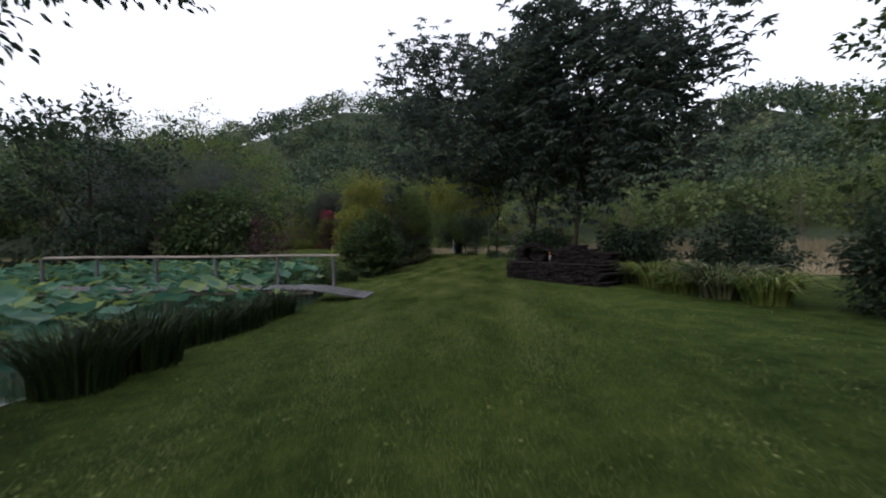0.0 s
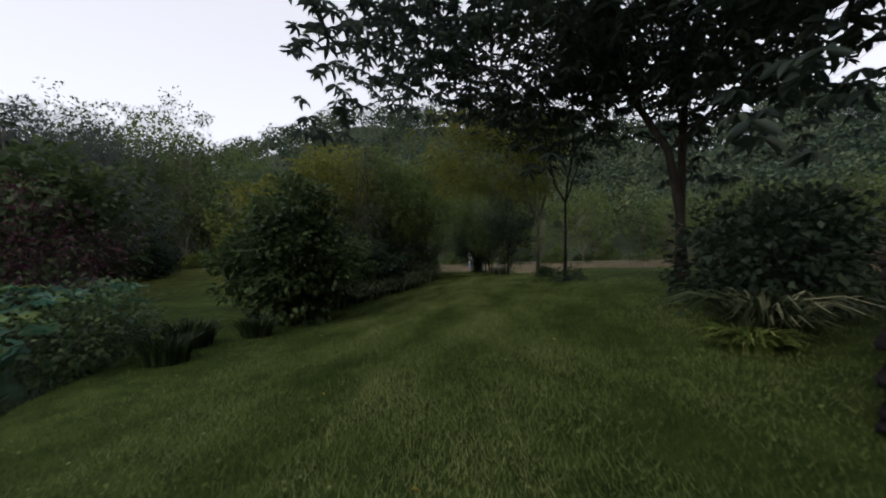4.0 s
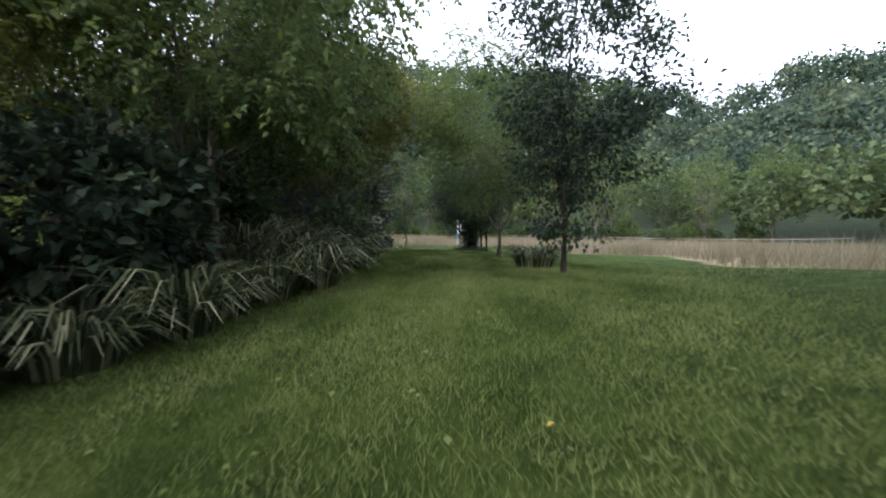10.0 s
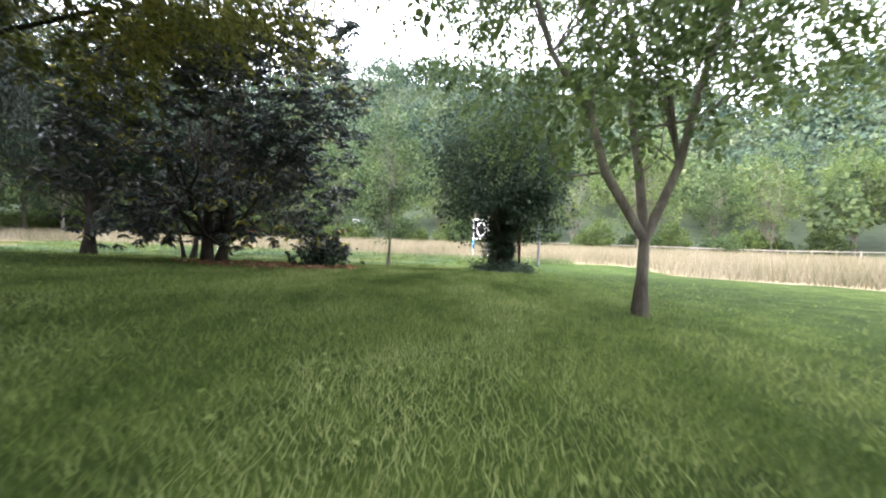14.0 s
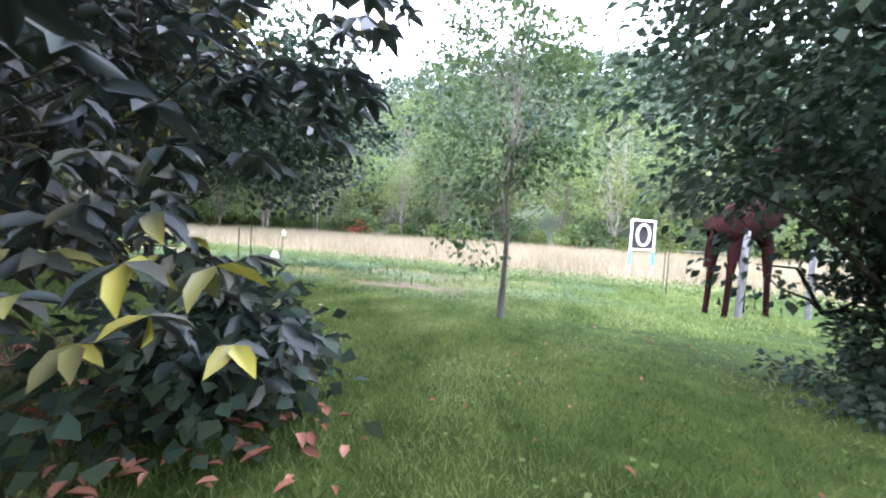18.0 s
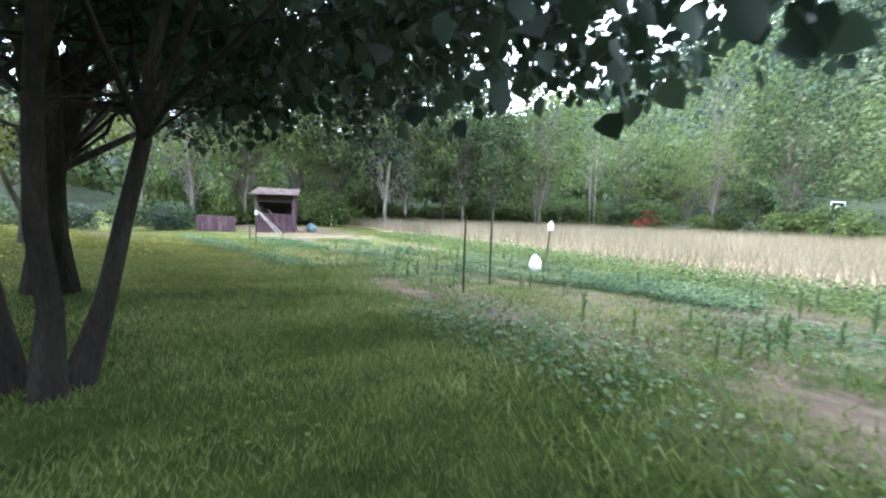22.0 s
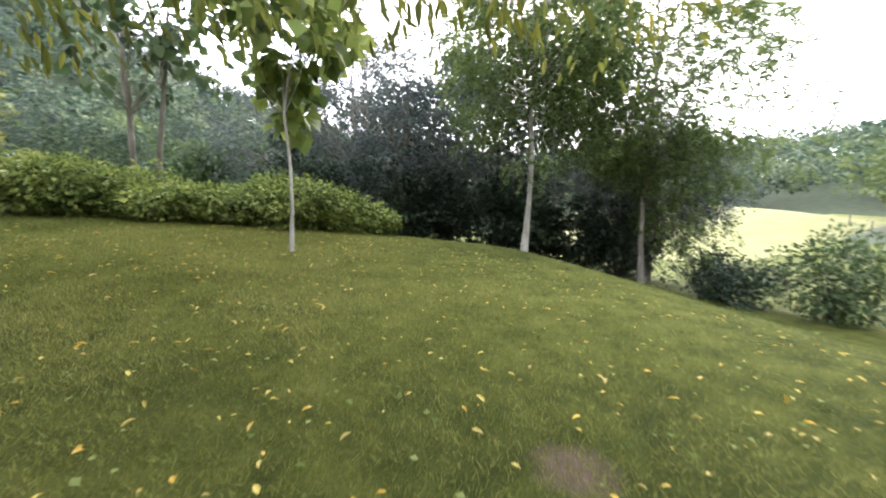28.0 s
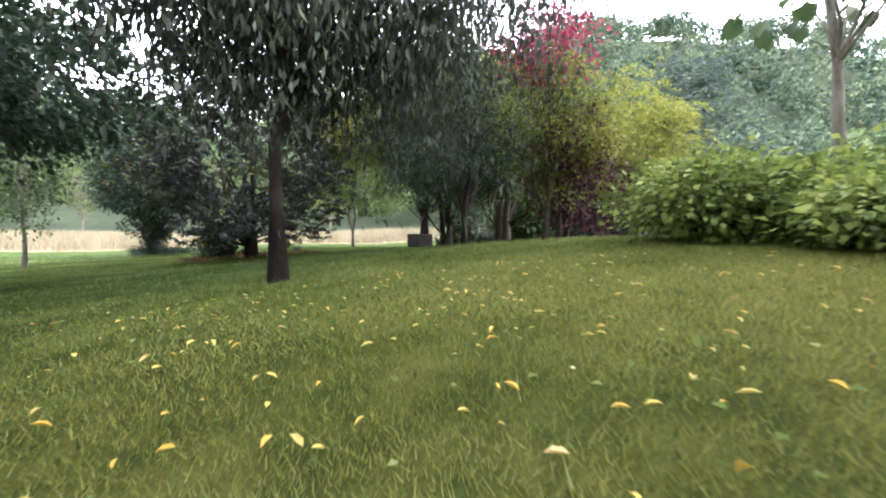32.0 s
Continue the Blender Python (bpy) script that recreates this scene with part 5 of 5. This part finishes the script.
def low_wall():
    root = thing("low_wall", -29.3, 47.7, hz(-29.3, 47.7), "low weathered board fence with vines beside the shed", "fence", turn=40)
    for k in range(16):
        part("board", boxed((0.15, 0.025, 0.85), 0.004, pose(-1.3 + k * 0.165, 0, 0.4)), M_RED_WOOD, root)
    part("rail", boxed((2.7, 0.05, 0.09), 0.006, pose(-0.05, 0.04, 0.6)), M_WOOD, root)


low_wall()

# ---- the west lawn ----
tree("peach_tree", -15.75, 43.95, "peach tree with forked mossy trunks and thin drooping leaves", (-0.5, -0.2, 3.05, 2.9, 2.7, 1.45), 170, 34, 0.12, M_LEAF_YELLOW, M_BARK, 0.1,
     ((-1.3, 0.4, 0.6), (0.2, -0.5, 0.7), (1.2, 0.6, 0.55)), 301, "leaf", 0.45, 0.13, 34, fork=0.35, droop=1.0, low=0.62)
tree("catalpa_sapling", -16.85, 39.25, "young catalpa with a pale leaning trunk and large light leaves", (0.15, 0, 3.5, 1.25, 1.25, 1.55), 46, 22, 0.26, M_LEAF_KNOT, M_BARK_PALE, 0.042,
     ((0.25, 0, 0.9),), 302, "leaf", 0.3, 0.42, 26, fork=0.5)
tree("catalpa_tree", -14.05, 36.0, "catalpa tree with a forked trunk and large pale green leaves", (0, 0, 4.2, 1.8, 1.8, 1.9), 60, 15, 0.22, M_LEAF, M_BARK, 0.11,
     ((-0.4, 0, 0.7), (0.5, 0, 0.75)), 303, "leaf", 0.36, 0.42, 30, fork=0.45)
tree("weeping_tree", -11.3, 41.3, "dark weeping tree with long hanging leafy twigs", (0.2, -0.3, 4.6, 2.2, 2.4, 1.9), 420, 110, 0.12, M_LEAF_WEEP, M_BARK_DARK, 0.14,
     ((0.3, -0.2, 0.8), (0.2, -1.2, 0.6)), 304, "weep", 0.42, 0.15, 44, fork=0.45, low=1.6)
tree("red_maple", -10.9, 37.4, "small maple with crimson leaves at its top", (-0.1, 0.1, 3.05, 0.65, 0.65, 0.6), 40, 40, 0.08, M_LEAF_RED, M_BARK_DARK, 0.07, ((0, 0, 0.8),), 305, "leaf", 0.3, 0.3, 26, fork=0.3)
shrub("golden_shrub", -10.75, 36.95, "yellow-green shrub with drooping sprays", 0.95, 2.95, M_LEAF_YELLOW, 0.07, 306, 120, 55, cz=0.62)
shrub("purple_shrub", -10.6, 36.7, "reddish-purple shrub by the maple", 0.75, 2.3, M_LEAF_PURPLE, 0.08, 307, 80, 50)
tree("spreading_maple", -8.8, 37.8, "low dark maple with spreading bare lower branches", (0, 0, 2.35, 1.9, 1.9, 1.35), 170, 60, 0.09, M_LEAF_DARK, M_BARK_DARK, 0.1, ((-0.6, 0.2, 0.6), (0.6, 0.1, 0.7), (0, -0.6, 0.6)), 308,
     "leaf", 0.34, 0.3, 40, fork=0.3, low=0.6)
for k, (x, y, h, r) in enumerate([(-7.2, 35.8, 5.0, 2.0), (-5.9, 36.9, 4.2, 1.6)]):
    tree("cedar_tree", x, y, "dark cedar with bare lower branches and spreading dark sprays", (0, 0, h * 0.66, r, r, h * 0.33), 120, 26, 0.2, M_LEAF_DARK, M_BARK_DARK, 0.15, ((0, 0, 0.9), (0.4, 0.2, 0.6)), 310 + k,
         "compound", 0.42, 0.26, 44, fork=0.2, count=8, group="cedars")
for k in range(1, 9):
    t = k / 8
    x, y = -12.5 - 5.6 * t, 36.9 - 0.7 * t + 0.3 * math.sin(k * 2.3)
    shrub("knotweed_clump", x, y, "dense clump of light green heart-leaved knotweed", 0.8, 0.72 + 0.2 * math.sin(k * 1.3), M_LEAF_KNOT, 0.085, 320 + k, 120, 56, 0.36, group="knotweed hedge", spread=0.26)
planter = thing("planter_box", -6.6, 38.0, hz(-6.6, 38.0), "small dark wooden planter box on the lawn", "planter")
part("box", boxed((0.8, 0.4, 0.32), 0.015, pose(0, 0, 0.18)), M_DARK, planter)
for s in (-0.3, 0.3):
    part("foot", boxed((0.06, 0.36, 0.06), 0.005, pose(s, 0, 0.02)), M_DARK, planter)

tree("pale_trunk_tree", -21.5, 37.1, "tree with a pale straight trunk and light green sprays", (0, 0, 5.4, 2.1, 2.1, 3.5), 230, 26, 0.24, M_LEAF_FRESH, M_BARK_PALE, 0.1, ((0.1, 0, 0.97),), 330, "compound", 0.45, 0.3, 40, fork=0.45)
tree("ash_tree", -24.5, 37.4, "slender ash tree with a bright leafy crown", (0, 0, 5.2, 2.3, 2.3, 3.7), 250, 26, 0.24, M_LEAF_FRESH, M_BARK, 0.1, ((0.1, 0, 0.97),), 331, "compound", 0.45, 0.3, 40, fork=0.45)
for k, (x, y, h, r) in enumerate([(-18.6, 30.6, 8.0, 2.7), (-21.2, 29.5, 9.0, 2.9), (-24.2, 30.5, 9.5, 2.9), (-26.5, 33.0, 9.0, 2.8), (-16.0, 28.6, 7.0, 2.7), (-26.4, 35.6, 5.0, 2.0), (-19.6, 33.0, 5.0, 1.9)]):
    tree("cedar_tree", x, y, "dark cedar with a bare reddish trunk in the shady wood", (0, 0, h * 0.6, r, r, h * 0.42), 140, 26, 0.24, M_LEAF_GREY, M_BARK, 0.17, ((0, 0, 0.9), (0.5, 0.2, 0.7)), 340 + k,
         "compound", 0.5, 0.28, 36, fork=0.2, count=7, group="cedars")
for k in range(9):
    x, y = -25.6 - 1.0 * k + 0.5 * math.sin(k * 2.2), 38.6 + 1.0 * k + 0.6 * math.sin(k * 1.3)
    shrub("hedge_shrub", x, y, "leafy green hedgerow shrub with weeds at its foot", 0.85, 1.1 + 0.6 * abs(math.sin(k * 1.7)), M_LEAF if k % 2 else M_LEAF_DARK, 0.1, 360 + k, 70, 48, group="hedgerow shrubs")

for k in range(13):
    x, y = -15.5 - 0.95 * k, 31.4 + 0.25 * k + 1.0 * math.sin(k * 1.9)
    shrub("shade_shrub", x, y, "dark shrub in the shade under the cedars", 1.1, 2.0 + 0.7 * abs(math.sin(k * 1.3)), M_LEAF_DARK, 0.14, 380 + k, 70, 44, group="undergrowth shrubs")

# trees behind the shed and along the field
base_trees = []
for k, (h, r, m, bark, lf) in enumerate([(14, 4.0, M_LEAF_FRESH, M_BARK, 0.36), (13, 3.6, M_LEAF_FRESH, M_BARK, 0.34), (15, 4.4, M_LEAF_FRESH, M_BARK, 0.36), (12, 3.4, M_LEAF, M_BARK, 0.34)]):
    x, y = [(-34.5, 46.6), (-40, 57), (-47, 66), (-36, 72)][k]
    base_trees.append(tree("field_tree", x, y, "tall green tree with a bare lower trunk at the field's edge", (0, 0, h * 0.6, r, r, h * 0.4), 200, 21, lf * 0.74, m, bark, 0.2,
                           ((0.2, 0, 0.85), (-0.9, 0.3, 0.65)), 400 + k, "leaf", 0.62, 0.32, 44, fork=0.35, group="trees at the field's edge", low=1.6))
r = np.random.default_rng(17)
spots = [(-38, 50), (-44, 55), (-42, 62), (-50, 60), (-54, 70), (-46, 76), (-38, 80), (-52, 52), (-58, 62), (-40, 49.5), (-34.6, 59.6), (-36.5, 62.5), (-41.5, 69.5), (-33.5, 76), (-43.5, 59), (-37, 69)]
spots += [(-34 + 6.2 * k + r.normal() * 1.2, 89 + 4 * math.sin(k * 1.9) - 0.12 * k) for k in range(15)]
spots += [(58 + 3 * math.sin(k), 78 - 9 * k) for k in range(6)]
for k, (x, y) in enumerate(spots):
    c = copy_thing(base_trees[k % 4], pose(x, y, hz(x, y) - 0.05, 0, 0, r.uniform(0, 360)))
    s = r.uniform(1.2, 1.5) if k < 16 else r.uniform(0.85, 1.2)
    c.scale = (s, s, s * r.uniform(0.95, 1.15))
tree("dead_tree", -34.8, 86.0, "bare grey dead tree in the treeline", (0, 0, 8.5, 1.6, 1.6, 3.0), 24, 3, 0.1, M_LEAF_GREY, M_BARK_PALE, 0.2, ((0.2, 0, 0.95), (-0.8, 0, 0.9)), 420, "leaf", 0.5, 0.3, 22, fork=0.4)
shrub("red_shrub", -28.0, 85.5, "orange-red shrub at the far edge of the field", 1.6, 2.0, leaf_mat("leaf_orange", [(0.1, (0.3, 0.06, 0.04)), (0.5, (0.55, 0.14, 0.1)), (0.9, (0.7, 0.3, 0.2))]), 0.2, 421, 90, 50)
for k in range(26):
    x = -40 + 3.4 * k + r.normal() * 0.8
    shrub("field_shrub", x, 86.5 + 1.5 * math.sin(k * 1.4), "low green shrub under the treeline", 2.2, 3.0 + math.sin(k * 2.3), M_LEAF_FRESH if k % 3 else M_LEAF, 0.3, 430 + k, 75, 30, group="shrubs under the treeline", spread=0.45)

under = shrub("field_shrub", -37.5, 55.5, "leafy green undergrowth behind the shed", 2.2, 2.8, M_LEAF_FRESH, 0.24, 480, 90, 40, group="undergrowth behind the field", spread=0.5)
for k in range(26):
    t = k / 25
    x, y = -37 - 9 * math.sin(t * 3.0) + r.normal() * 1.2, 45.5 + 42 * t + r.normal() * 0.6
    c = copy_thing(under, pose(x, y, hz(x, y) - 0.05, 0, 0, r.uniform(0, 360)))
    c.scale = (r.uniform(0.8, 1.3),) * 2 + (r.uniform(0.6, 1.4),)

# utility pole and fence on the pasture
up = thing("utility_pole", -73.0, 21.6, hz(-73.0, 21.6), "grey wooden utility pole on the pasture", "utility pole")
b = Build()
tube(b, [(0, 0, -0.3), (0, 0, 4), (0, 0, 8.2)], [0.16, 0.14, 0.11], 9)
part("shaft", b.mesh("shaft"), M_WOOD_UP, up)
part("insulator", boxed((0.1, 0.1, 0.25), 0.02, pose(0, 0, 8.3)), M_WHITE, up)
for k in range(8):
    x, y = -52 - 4.5 * k, 42.0 - 4.4 * k
    post("fence_post", x, y, 1.2, 0.07, M_WOOD_UP, "grey wooden fence post on the pasture", "post", "pasture fence posts")
post("marker_post", -36.4, 55.9, 0.9, 0.05, M_WHITE, "short white marker post in the grass", "post", lean=0.12)
post("pole_turquoise", 13.2, 12.9, 4.3, 0.05, M_TURQ, "tall turquoise pole with an orange tip", "pole")
tip = bpy.data.objects["pole_turquoise"]
bm = bmesh.new()
bmesh.ops.create_uvsphere(bm, u_segments=10, v_segments=6, radius=0.08, matrix=pose(0, 0, 4.35))
part("finial", bm, M_ORANGE, tip, "orange ball finial")


def road_fence():
    root = thing("road_fence", 30, 84, hz(30, 84), "pale rail fence along the road beyond the field", "fence", turn=-9)
    for k in range(22):
        part("post", boxed((0.1, 0.1, 1.3), 0.01, pose(-25 + 2.4 * k, 0, hz(5 + 2.4 * k, 88 - 0.38 * k) - hz(30, 84) + 0.35)), M_WOOD, root)
    for z in (0.85,):
        b = Build()
        tube(b, [(-25 + 2.4 * k, -0.09, hz(5 + 2.4 * k, 88 - 0.38 * k) - hz(30, 84) + z) for k in range(22)], [0.06] * 22, 6)
        part("rail", b.mesh("rail"), M_WOOD, root)


road_fence()


def parked_trailer():
    x, y = -58, 71
    root = thing("farm_trailer", x, y, hz(x, y), "red farm trailer parked among the far trees", "trailer", turn=30)
    part("body", boxed((3.4, 1.6, 0.9), 0.08, pose(0, 0, 0.95)), M_ORANGE, root)
    for s in (-0.95, 0.95):
        for w in (-0.75, 0.75):
            bm = bmesh.new()
            bmesh.ops.create_cone(bm, cap_ends=True, segments=16, radius1=0.36, radius2=0.36, depth=0.2, matrix=pose(s, w, 0.34, 90))
            part("wheel", bm, M_BLACKNET, root)


parked_trailer()
